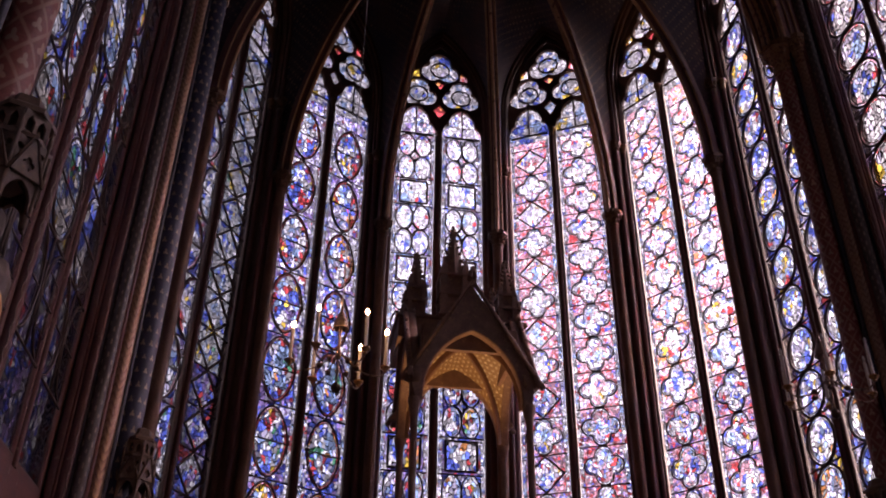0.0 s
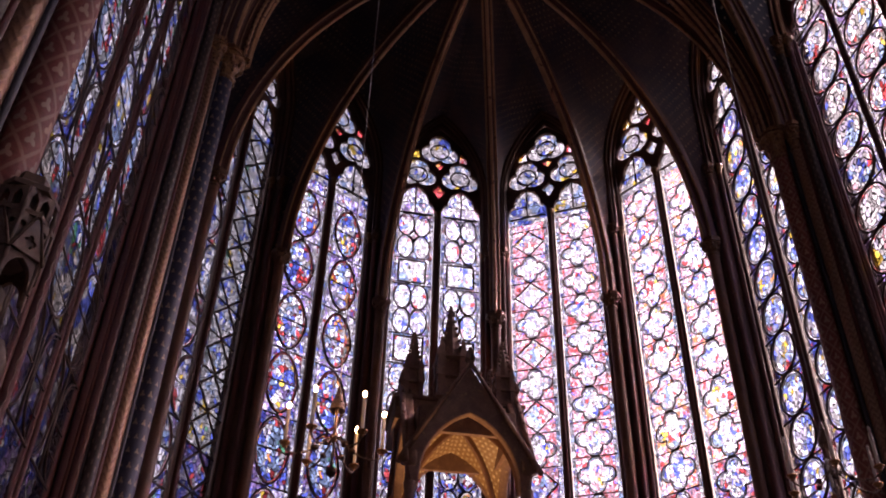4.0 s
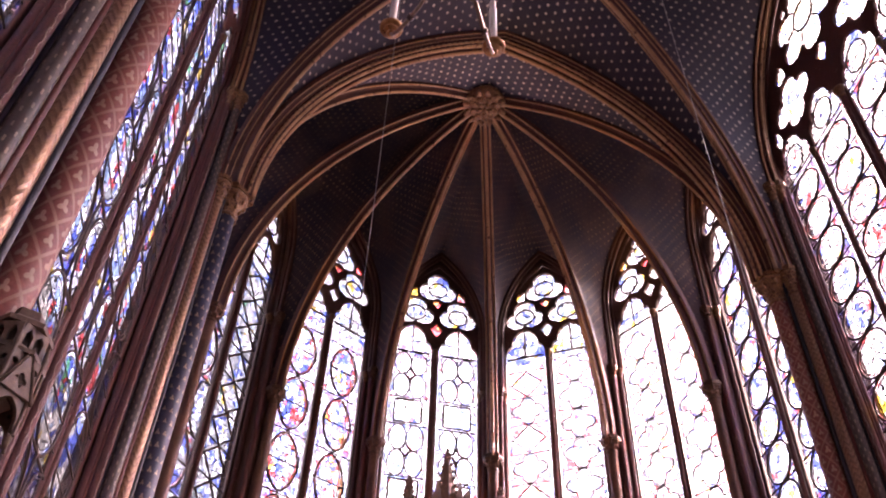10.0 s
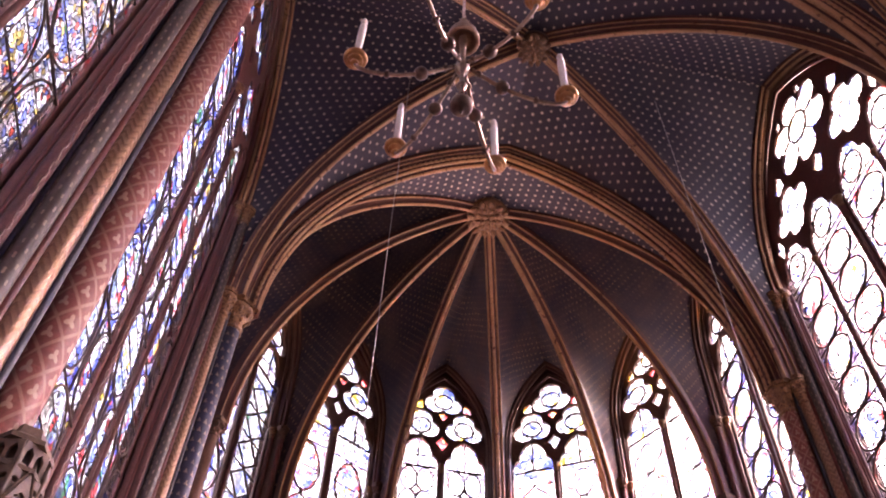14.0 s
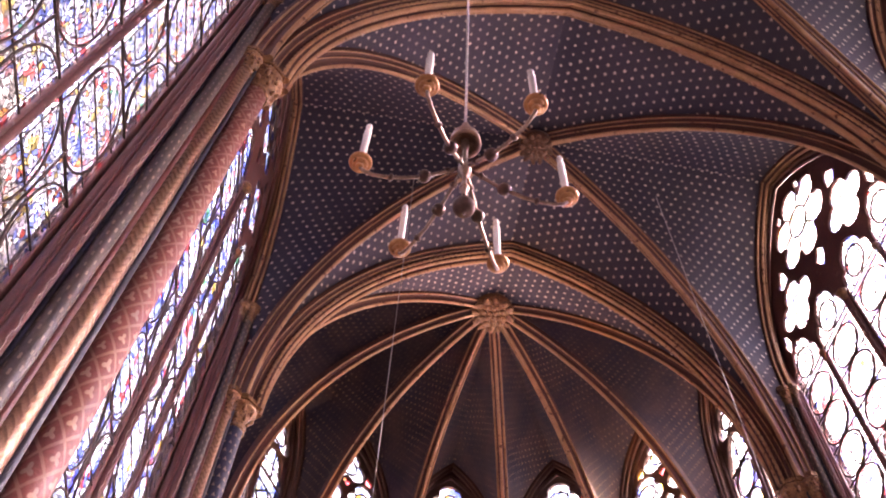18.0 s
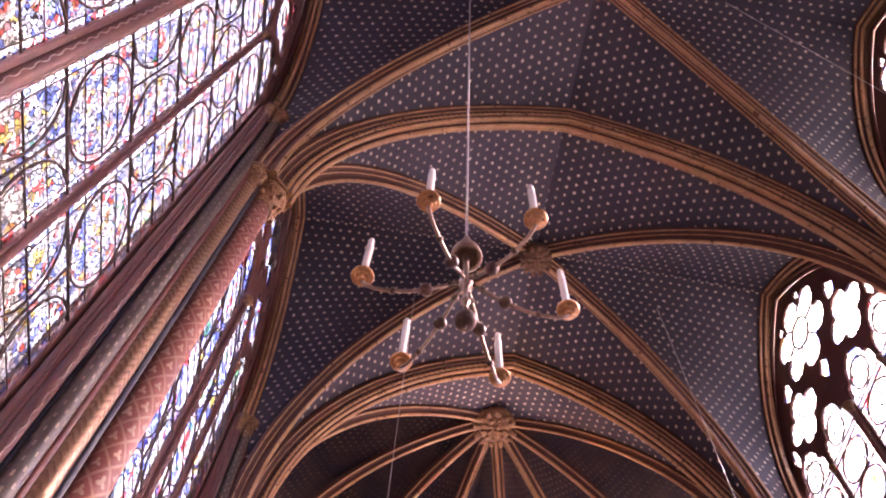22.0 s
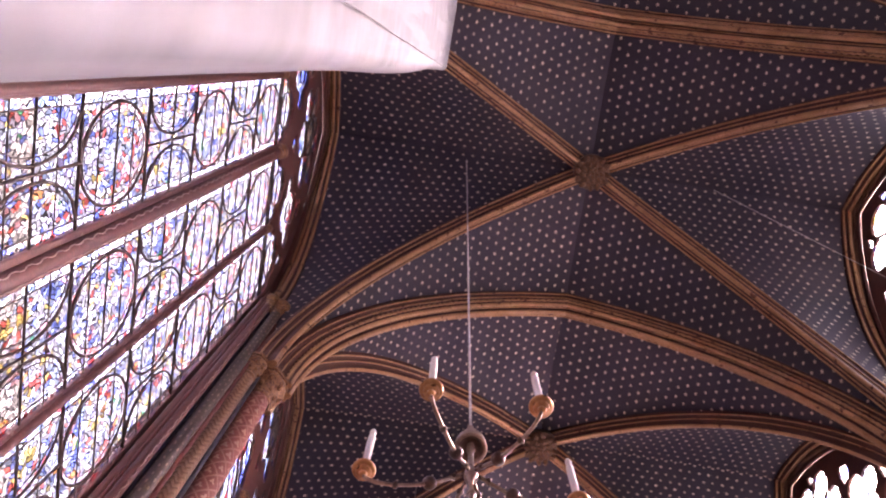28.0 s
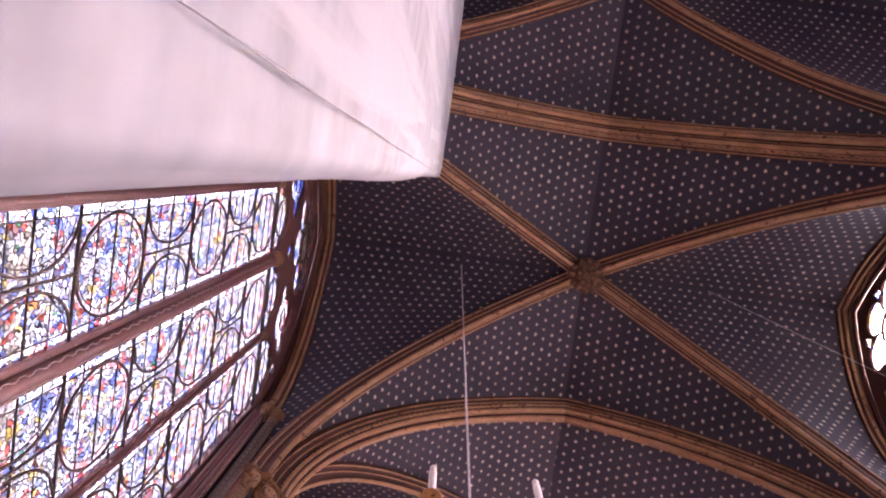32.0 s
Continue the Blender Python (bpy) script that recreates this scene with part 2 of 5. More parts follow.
def glass(name, palette, cell=0.075, lead=0.006, tall=1.4, gain=1.0, seed=0.0, broad=0.55, low=0.22):
    """Leaded stained glass: small cut pieces of clear coloured glass, lead cames between them, grisaille paint and dirt."""
    m, n, l = nodes_of(name)
    uv = n.new("ShaderNodeUVMap")
    info = n.new("ShaderNodeObjectInfo")
    off = n.new("ShaderNodeCombineXYZ")
    l.new(maths(n, l, "MULTIPLY_ADD", info.outputs["Random"], 37.0, seed), off.inputs[0])
    l.new(maths(n, l, "MULTIPLY", info.outputs["Random"], 91.0), off.inputs[1])
    add = n.new("ShaderNodeVectorMath")
    l.new(uv.outputs[0], add.inputs[0])
    l.new(off.outputs[0], add.inputs[1])
    mp = n.new("ShaderNodeMapping")
    mp.inputs["Scale"].default_value = (1 / cell, 1 / (cell * tall), 1)
    wn_ = n.new("ShaderNodeTexNoise")
    wn_.noise_dimensions = "2D"
    wn_.inputs["Scale"].default_value, wn_.inputs["Detail"].default_value = 0.42 / cell, 2
    l.new(add.outputs[0], wn_.inputs["Vector"])
    warp = n.new("ShaderNodeVectorMath")
    warp.operation = "MULTIPLY_ADD"
    warp.inputs[1].default_value, warp.inputs[2].default_value = (2.2 * cell, 2.2 * cell, 0), (-1.1 * cell, -1.1 * cell, 0)
    l.new(wn_.outputs["Color"], warp.inputs[0])
    bent = n.new("ShaderNodeVectorMath")
    l.new(add.outputs[0], bent.inputs[0])
    l.new(warp.outputs[0], bent.inputs[1])
    l.new(bent.outputs[0], mp.inputs[0])
    vo = n.new("ShaderNodeTexVoronoi")
    vo.voronoi_dimensions = "2D"
    vo.inputs["Scale"].default_value = 1.0
    l.new(mp.outputs[0], vo.inputs["Vector"])
    ve = n.new("ShaderNodeTexVoronoi")
    ve.voronoi_dimensions = "2D"
    ve.feature = "DISTANCE_TO_EDGE"
    ve.inputs["Scale"].default_value = 1.0
    l.new(mp.outputs[0], ve.inputs["Vector"])
    sc = n.new("ShaderNodeSeparateXYZ")
    l.new(vo.outputs["Color"], sc.inputs[0])
    # broad areas of one colour among single pieces
    vb = n.new("ShaderNodeTexVoronoi")
    vb.voronoi_dimensions = "2D"
    vb.inputs["Scale"].default_value = 0.36
    l.new(mp.outputs[0], vb.inputs["Vector"])
    sb = n.new("ShaderNodeSeparateXYZ")
    l.new(vb.outputs["Color"], sb.inputs[0])
    gate = maths(n, l, "LESS_THAN", sc.outputs[2], broad)
    pick = n.new("ShaderNodeMix")
    l.new(gate, pick.inputs[0])
    l.new(sc.outputs[0], pick.inputs[2])
    l.new(sb.outputs[0], pick.inputs[3])
    r = ramp(n, palette, "CONSTANT")
    l.new(pick.outputs[0], r.inputs[0])
    # painted shading and unevenness of the metal
    ns = n.new("ShaderNodeTexNoise")
    ns.inputs["Scale"].default_value, ns.inputs["Detail"].default_value = 30, 3
    l.new(add.outputs[0], ns.inputs["Vector"])
    va = n.new("ShaderNodeMapRange")
    va.inputs["From Min"].default_value, va.inputs["From Max"].default_value = 0.3, 0.7
    va.inputs["To Min"].default_value, va.inputs["To Max"].default_value = 0.75 * gain, 1.55 * gain
    l.new(ns.outputs["Fac"], va.inputs[0])
    va2 = maths(n, l, "MULTIPLY", va.outputs[0], maths(n, l, "MULTIPLY_ADD", maths(n, l, "POWER", sc.outputs[1], 1.6), 1.37 - low, low))
    # thin painted strokes of drapery and foliage
    vt = n.new("ShaderNodeTexVoronoi")
    vt.voronoi_dimensions = "2D"
    vt.feature = "DISTANCE_TO_EDGE"
    vt.inputs["Scale"].default_value = 2.1
    l.new(mp.outputs[0], vt.inputs["Vector"])
    tl = n.new("ShaderNodeMapRange")
    tl.inputs["From Min"].default_value, tl.inputs["From Max"].default_value = 0.05, 0.12
    tl.inputs["To Min"].default_value, tl.inputs["To Max"].default_value = 0.55, 1.0
    l.new(vt.outputs["Distance"], tl.inputs[0])
    va2 = maths(n, l, "MULTIPLY", va2, tl.outputs[0])
    col = n.new("ShaderNodeVectorMath")
    col.operation = "SCALE"
    l.new(r.outputs[0], col.inputs[0])
    l.new(va2, col.inputs["Scale"])
    clear = n.new("ShaderNodeBsdfTransparent")
    l.new(col.outputs[0], clear.inputs["Color"])
    shine = n.new("ShaderNodeBsdfGlossy")
    shine.inputs["Roughness"].default_value = 0.15
    gl = n.new("ShaderNodeMixShader")
    gl.inputs[0].default_value = 0.03
    l.new(clear.outputs[0], gl.inputs[1])
    l.new(shine.outputs[0], gl.inputs[2])
    came = n.new("ShaderNodeBsdfDiffuse")
    came.inputs["Color"].default_value = (0.03, 0.03, 0.035, 1)
    lm = n.new("ShaderNodeMapRange")
    lm.inputs["From Min"].default_value, lm.inputs["From Max"].default_value = 1.25 * lead / cell, 0.85 * lead / cell
    l.new(ve.outputs["Distance"], lm.inputs[0])
    mx = n.new("ShaderNodeMixShader")
    l.new(lm.outputs[0], mx.inputs[0])
    l.new(gl.outputs[0], mx.inputs[1])
    l.new(came.outputs[0], mx.inputs[2])
    l.new(mx.outputs[0], n["Material Output"].inputs["Surface"])
    n.remove(n["Principled BSDF"])
    return m


BLUE, DBLUE, LBLUE = (0.13, 0.20, 0.82), (0.08, 0.09, 0.50), (0.42, 0.60, 0.95)
RED, PINK, PURPLE = (0.75, 0.10, 0.11), (0.92, 0.50, 0.60), (0.42, 0.29, 0.66)
WHITE, YELLOW, GREEN = (0.95, 0.93, 0.98), (0.95, 0.65, 0.10), (0.10, 0.45, 0.25)
ORANGE, LILAC, GREYG = (0.90, 0.38, 0.14), (0.73, 0.68, 0.91), (0.55, 0.58, 0.62)


def palette(*shares):
    total, at, out = sum(s for s, _ in shares), 0.0, []
    for s, c in shares:
        out.append((at, c))
        at += s / total
    return out


# paler, thinner glass of the nave's north side
NBLUE, NSKY, NRED, NGOLD, NVIOLET = (0.24, 0.32, 0.86), (0.58, 0.70, 0.96), (0.84, 0.17, 0.15), (0.94, 0.70, 0.24), (0.58, 0.48, 0.80)
G_BLUE = glass("blue_ground_glass", palette((4, BLUE), (2, DBLUE), (1.2, RED), (2.5, LILAC), (2, WHITE), (2.5, PURPLE), (0.8, YELLOW)), 0.060, 0.006, gain=0.46)
G_NORTH = glass("north_ground_glass", palette((3.4, BLUE), (1.8, DBLUE), (1, RED), (3.5, LILAC), (3.5, WHITE), (2, PURPLE), (1.6, GREYG), (0.6, YELLOW)), 0.060, 0.0065, 1.7, gain=0.31, low=0.3)
G_NORTH_M = glass("north_scene_glass", palette((3.4, BLUE), (2.5, LBLUE), (0.8, RED), (5, WHITE), (0.4, YELLOW), (0.2, GREEN), (2, LILAC), (1.4, GREYG)), 0.070, 0.007, 1.8, gain=0.38, broad=0.65, low=0.32)
G_GREY = glass("grey_ground_glass", palette((5, GREYG), (5, WHITE), (1.5, LBLUE), (0.3, GREEN), (1.6, BLUE), (0.35, YELLOW)), 0.066, 0.0065, gain=0.36, low=0.3)
G_NAVE = glass("mosaic_ground_glass", palette((3, LILAC), (2.8, NBLUE), (3.4, NSKY), (10.5, WHITE), (1.2, NRED), (1.3, NGOLD), (1.5, NVIOLET), (1.6, GREYG), (0.5, ORANGE)), 0.040, 0.0042, 1.5, gain=0.222, broad=0.25, low=0.26)
G_NAVE_M = glass("mosaic_scene_glass", palette((11.5, WHITE), (3.8, NBLUE), (3.4, NSKY), (1.7, NRED), (1.2, NGOLD), (2.5, LILAC), (0.8, PINK), (0.25, GREEN), (0.5, ORANGE)), 0.043, 0.0045, 1.7, gain=0.234, broad=0.48, low=0.30)
G_LILAC = glass("lilac_ground_glass", palette((5, LILAC), (3.5, PURPLE), (1.8, BLUE), (0.8, RED), (4.5, WHITE)), 0.058, 0.0055, gain=0.98)
G_LILAC_M = glass("figure_scene_glass", palette((4.2, BLUE), (2.0, RED), (3, LBLUE), (4, WHITE), (0.4, YELLOW), (0.25, GREEN), (0.5, ORANGE), (1.2, PURPLE), (1, LILAC)), 0.070, 0.0070, 1.7, gain=0.98, broad=0.6)
# lower rows: truly blue on the axis, elsewhere weaker light painted into the glass
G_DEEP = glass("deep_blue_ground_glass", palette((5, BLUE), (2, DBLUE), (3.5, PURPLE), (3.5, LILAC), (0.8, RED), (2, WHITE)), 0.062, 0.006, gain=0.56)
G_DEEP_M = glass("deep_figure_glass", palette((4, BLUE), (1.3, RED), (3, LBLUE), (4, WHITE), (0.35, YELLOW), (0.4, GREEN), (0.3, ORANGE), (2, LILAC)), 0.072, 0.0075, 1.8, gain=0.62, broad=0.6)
# no dirt: low gain paints in the shade of the lower north panes
G_DIM = glass("shade_dimmed_glass", palette((4, BLUE), (3, DBLUE), (1, RED), (4, PURPLE), (3, LILAC), (2, GREYG), (1, WHITE)), 0.060, 0.007, 1.6, gain=0.20)
# darker copies of the pink glass, dimmer light of the lower rows coloured in
G_RUBY = glass("dimmed_rose_ground_glass", palette((7, PINK), (3.5, RED), (3, PURPLE), (3, LILAC), (1, WHITE), (1.6, BLUE)), 0.044, 0.004, 1.0, gain=0.66, low=0.3)
G_RUBY_M = glass("dimmed_rose_scene_glass", palette((6, WHITE), (4, LILAC), (2, PINK), (2.5, BLUE), (2, LBLUE), (1.4, RED), (0.4, YELLOW)), 0.058, 0.0056, 1.5, gain=0.76, broad=0.55, low=0.35)
G_SOUTH = glass("purple_ground_glass", palette((4, PURPLE), (5, LILAC), (1.6, BLUE), (0.6, RED), (3, WHITE)), 0.060, 0.007, gain=0.34, low=0.3)
G_SOUTH_M = glass("south_scene_glass", palette((9, WHITE), (3, LILAC), (2, LBLUE), (0.6, BLUE), (0.5, PINK), (0.3, RED), (0.3, YELLOW)), 0.075, 0.008, 1.6, gain=0.34, low=0.35)
G_GOLDB = glass("pale_oval_glass", palette((5, WHITE), (3, LBLUE), (3, BLUE), (2, LILAC), (0.7, YELLOW), (0.5, RED), (0.4, ORANGE)), 0.066, 0.0065, 1.6, gain=0.62, broad=0.5)
G_WHITE = glass("white_ground_glass", palette((6, WHITE), (4, LILAC), (1.5, LBLUE), (0.8, PINK), (1, BLUE), (1.4, PURPLE)), 0.066, 0.0065, gain=0.95, low=0.35)
G_WHITE_M = glass("white_scene_glass", palette((10, WHITE), (2, LILAC), (1.2, LBLUE), (0.5, PINK), (0.6, BLUE), (0.4, RED)), 0.062, 0.0055, 1.6, gain=1.1, broad=0.5, low=0.45)
G_PINK = glass("red_ground_glass", palette((9, PINK), (3, RED), (3, LILAC), (2, WHITE), (0.6, BLUE)), 0.042, 0.0036, 1.0, gain=0.92, low=0.45)
G_PINK_M = glass("pale_scene_glass", palette((10, WHITE), (3, LILAC), (1.5, PINK), (1.1, BLUE), (1.2, LBLUE), (0.9, RED), (0.4, YELLOW)), 0.058, 0.0052, 1.5, gain=1.0, broad=0.55, low=0.42)
G_ROSE = glass("rose_ground_glass", palette((6, PINK), (2, ORANGE), (3.5, LILAC), (2.4, WHITE), (1.6, RED), (0.5, BLUE)), 0.042, 0.0036, 1.0, gain=1.0, low=0.48)
G_PANE = glass("tracery_glass", palette((7, WHITE), (1.4, LBLUE), (1, BLUE), (0.3, YELLOW), (1, LILAC)), 0.085, 0.008, gain=0.44, low=0.4)
G_FOIL = glass("north_tracery_glass", palette((5, WHITE), (1.4, LBLUE), (2, BLUE), (1, RED), (1, LILAC)), 0.08, 0.008, gain=0.27)
G_EDGE = glass("border_glass", palette((7, WHITE), (3, LILAC), (2, LBLUE), (1, BLUE), (0.7, RED)), 0.05, 0.006, 1.0, gain=0.66)
G_RIM = glass("rim_glass", palette((4, WHITE), (2, RED), (3, PINK), (2, LILAC)), 0.04, 0.004, 1.0, gain=0.6)
G_RIMR = glass("red_rim_glass", palette((5, RED), (2, ORANGE), (2, PINK), (1, WHITE)), 0.04, 0.004, 1.0, gain=0.6)
G_RIMN = glass("ruby_white_rim_glass", palette((4, WHITE), (2.5, NRED), (1.5, PINK), (2, LILAC)), 0.035, 0.003, 1.0, gain=0.32)
G_RIMB = glass("pale_rim_glass", palette((5, WHITE), (2, LBLUE), (2, LILAC), (1, BLUE)), 0.04, 0.004, 1.0, gain=0.6)
G_GOLD = glass("amber_glass", palette((3, YELLOW), (2, ORANGE), (2, WHITE)), 0.12)
G_REDP = glass("ruby_glass", palette((3, RED), (2, ORANGE), (1, PINK)), 0.14)

STONE = surface("worn_limestone", (0.20, 0.15, 0.12), (0.30, 0.23, 0.18), 0.8, scale=1.5)
MAROON = surface("maroon_painted_stone", (0.082, 0.028, 0.025), (0.125, 0.043, 0.036), 0.68, scale=5.0, wear=(0.20, 0.12, 0.09), wear_at=0.66)
TRACERY = surface("brown_tracery_stone", (0.105, 0.052, 0.042), (0.165, 0.088, 0.068), 0.6, scale=5.0, wear=(0.24, 0.15, 0.11), wear_at=0.66)
BROWN = surface("brown_painted_stone", (0.12, 0.055, 0.035), (0.20, 0.10, 0.06), 0.55, scale=2.5)
GOLD = surface("old_gilding", (0.38, 0.205, 0.105), (0.53, 0.315, 0.175), 0.40, 0.25, scale=3.0, grain=60, wear=(0.14, 0.06, 0.035), wear_at=0.61)
RIBRED = surface("dark_red_hollow", (0.075, 0.026, 0.020), (0.11, 0.040, 0.028), 0.6, scale=4)
CAPG = surface("tarnished_gilt_carving", (0.20, 0.10, 0.05), (0.38, 0.21, 0.10), 0.45, 0.35, scale=14, grain=70, wear=(0.09, 0.035, 0.025), wear_at=0.54)
BOSSM = surface("blackened_gilt_carving", (0.085, 0.045, 0.030), (0.19, 0.10, 0.055), 0.45, 0.3, scale=14, grain=70)
GOLDP = chevrons("gilded_column", (0.30, 0.170, 0.105), (0.38, 0.225, 0.145), (0.20, 0.108, 0.070), 0.16, 0.11)
REDLINE = surface("deep_red_painted_roll", (0.095, 0.020, 0.016), (0.145, 0.034, 0.025), 0.5, scale=6)
NAVY = surface("navy_painted_stone", (0.016, 0.017, 0.030), (0.030, 0.030, 0.048), 0.5, scale=4)
IRON = surface("rusty_black_iron", (0.040, 0.025, 0.020), (0.075, 0.045, 0.036), 0.6, 0.3, scale=8)
BRASS = surface("brass", (0.55, 0.33, 0.13), (0.68, 0.44, 0.20), 0.3, 0.8, scale=12, wear=(0.20, 0.10, 0.06), wear_at=0.68)
BRONZE = surface("dark_bronze", (0.07, 0.042, 0.034), (0.12, 0.07, 0.052), 0.4, 0.6, scale=14)
WAX = surface("ivory_candle", (0.75, 0.68, 0.62), (0.82, 0.77, 0.70), 0.5, scale=9, bump=0.05)
VAULT = motif("starred_vault", (0.027, 0.0228, 0.043), (0.042, 0.0335, 0.055), (0.84, 0.71, 0.59), 0.212, 0.212, 0.0395, 5, keep=0.32)
VAULT_A = motif("faded_apse_vault", (0.036, 0.029, 0.046), (0.082, 0.050, 0.050), (0.36, 0.24, 0.14), 0.19, 0.19, 0.038, 5, keep=0.50, rough=0.9)
REDCOL = motif("castle_column", (0.185, 0.048, 0.036), (0.24, 0.070, 0.049), (0.46, 0.27, 0.19), 0.33, 0.165, 0.066, 3, lattice=(0.38, 0.22, 0.16), lattice_w=0.085, rough=0.55)
BLUECOL = motif("lily_column", (0.020, 0.022, 0.050), (0.036, 0.037, 0.072), (0.34, 0.26, 0.20), 0.16, 0.19, 0.046, 3, rough=0.5)
SLATE = surface("weathered_slate", (0.030, 0.030, 0.036), (0.055, 0.054, 0.060), 0.6, scale=0.8)
GREY = motif("grey_patterned_column", (0.050, 0.036, 0.031), (0.085, 0.060, 0.050), (0.30, 0.215, 0.16), 0.172, 0.085, 0.030, 2, rough=0.5, keep=0.42)
STEEL = surface("twisted_steel_cable", (0.45, 0.42, 0.42), (0.6, 0.56, 0.55), 0.4, 0.5, scale=40)
PAVING = surface("pale_paving", (0.36, 0.34, 0.31), (0.46, 0.43, 0.39), 0.8, scale=0.3)
CANOPY = surface("carved_brown_stone", (0.20, 0.13, 0.085), (0.32, 0.22, 0.15), 0.7, scale=5, wear=(0.40, 0.30, 0.18), wear_at=0.62)
CANOPYD = surface("dark_carved_stone", (0.17, 0.098, 0.072), (0.26, 0.16, 0.115), 0.65, scale=6, wear=(0.32, 0.22, 0.12), wear_at=0.62)
CANOPY_V = motif("gilded_star_vault", (0.26, 0.16, 0.075), (0.34, 0.21, 0.10), (0.80, 0.66, 0.42), 0.12, 0.12, 0.036, 5, rough=0.5)
ENAMEL = surface("blue_enamel", (0.05, 0.07, 0.22), (0.09, 0.11, 0.30), 0.3, scale=20)
PALE = surface("pale_worn_paint", (0.30, 0.20, 0.17), (0.42, 0.30, 0.25), 0.6, scale=30)
TAPE = surface("grey_tape", (0.085, 0.082, 0.084), (0.13, 0.125, 0.128), 0.6, scale=30)
BULB = surface("milky_bulb", (0.72, 0.66, 0.60), (0.80, 0.75, 0.70), 0.25, scale=30, bump=0.0)
PANM = surface("gilt_pan", (0.40, 0.185, 0.075), (0.50, 0.26, 0.11), 0.3, 0.7, scale=25, wear=(0.18, 0.08, 0.04), wear_at=0.66)
BELLM = surface("pinkish_brass", (0.24, 0.155, 0.115), (0.36, 0.25, 0.19), 0.30, 0.7, scale=14, wear=(0.10, 0.055, 0.045), wear_at=0.60)
TABER = surface("tan_canopy_stone", (0.085, 0.050, 0.033), (0.165, 0.105, 0.068), 0.6, scale=9, wear=(0.30, 0.20, 0.11), wear_at=0.65)
FIGURE = surface("dark_statue_stone", (0.07, 0.045, 0.035), (0.13, 0.085, 0.062), 0.6, scale=7, wear=(0.22, 0.16, 0.11), wear_at=0.68)
FLAME = bpy.data.materials.new("lit_bulb")
FLAME.use_nodes = True
FLAME.node_tree.nodes["Principled BSDF"].inputs["Emission Color"].default_value = (1.0, 0.60, 0.26, 1)
FLAME.node_tree.nodes["Principled BSDF"].inputs["Emission Strength"].default_value = 26.0
_bm = bmesh.new()
bmesh.ops.create_icosphere(_bm, subdivisions=1, radius=0.045, matrix=Matrix.Diagonal((1, 0.8, 1.2, 1)))
CROCKET = bpy.data.meshes.new("crocket")
_bm.to_mesh(CROCKET)
_bm.free()
CROCKET.materials.append(CANOPYD)
FLOOR = surface("stone_floor", (0.13, 0.115, 0.10), (0.20, 0.18, 0.155), 0.5, scale=1.0)
# the third tone draws pale streaks, drawn out along z, on the sheet
SHEET = surface("white_plastic_sheet", (0.160, 0.162, 0.168), (0.174, 0.176, 0.182), 0.50, scale=0.9, grain=6, bump=0.12, wear=(0.225, 0.223, 0.228), wear_at=0.50, stretch=(2.4, 3.4, 0.13))
SHEET.node_tree.nodes["Principled BSDF"].inputs["Specular IOR Level"].default_value = 0.12


# ---------------------------------------------------------------- mesh helpers
def mesh_of(name, verts, faces, mats, face_mat=None, uvs=None, smooth=True):
    me = bpy.data.meshes.new(name)
    me.from_pydata([tuple(v) for v in verts], [], faces)
    for m in mats if isinstance(mats, (list, tuple)) else [mats]:
        me.materials.append(m)
    if face_mat is not None:
        me.polygons.foreach_set("material_index", face_mat)
    if uvs is not None:
        lay = me.uv_layers.new(name="UVMap")
        for lp in me.loops:
            lay.data[lp.index].uv = uvs[lp.vertex_index]
    me.polygons.foreach_set("use_smooth", [smooth] * len(me.polygons))
    me.update()
    return me


def hang(name, me, parent=None, m=None, label=""):
    ob = new(name, me)
    ob.parent = parent
    if m is not None:
        ob.matrix_basis = m
    if label:
        ob["label"] = label
    return ob


def thing(name, label, category, m=None, group="", kind=""):
    ob = new(name)
    ob.empty_display_size = 0.2
    if m is not None:
        ob.matrix_basis = m
    return tagged(ob, label, category, group, kind)


def lathe(name, prof, mat, n=20, uv=False):
    """Turned body from (radius, height) pairs about z; uv in metres when wanted."""
    vs, fs, uvs = [], [], []
    cols = n + 1
    for r, z in prof:
        for i in range(cols):
            a = 2 * math.pi * i / n
            vs.append((r * math.cos(a), r * math.sin(a), z))
            uvs.append((prof[0][0] * a if not uv else uv * a / (2 * math.pi), z))
    for j in range(len(prof) - 1):
        for i in range(n):
            k = j * cols + i
            fs.append((k, k + 1, k + cols + 1, k + cols))
    return mesh_of(name, vs, fs, mat, uvs=uvs)


def box(name, sx, sy, sz, mat, bevel=0.01, base=True):
    bm = bmesh.new()
    bmesh.ops.create_cube(bm, size=1)
    bmesh.ops.scale(bm, vec=(sx, sy, sz), verts=bm.verts)
    if base:
        bmesh.ops.translate(bm, vec=(0, 0, sz / 2), verts=bm.verts)
    if bevel:
        bmesh.ops.bevel(bm, geom=bm.edges[:], offset=bevel, segments=2, affect="EDGES", profile=0.7)
    me = bpy.data.meshes.new(name)
    bm.to_mesh(me)
    bm.free()
    me.materials.append(mat)
    return me


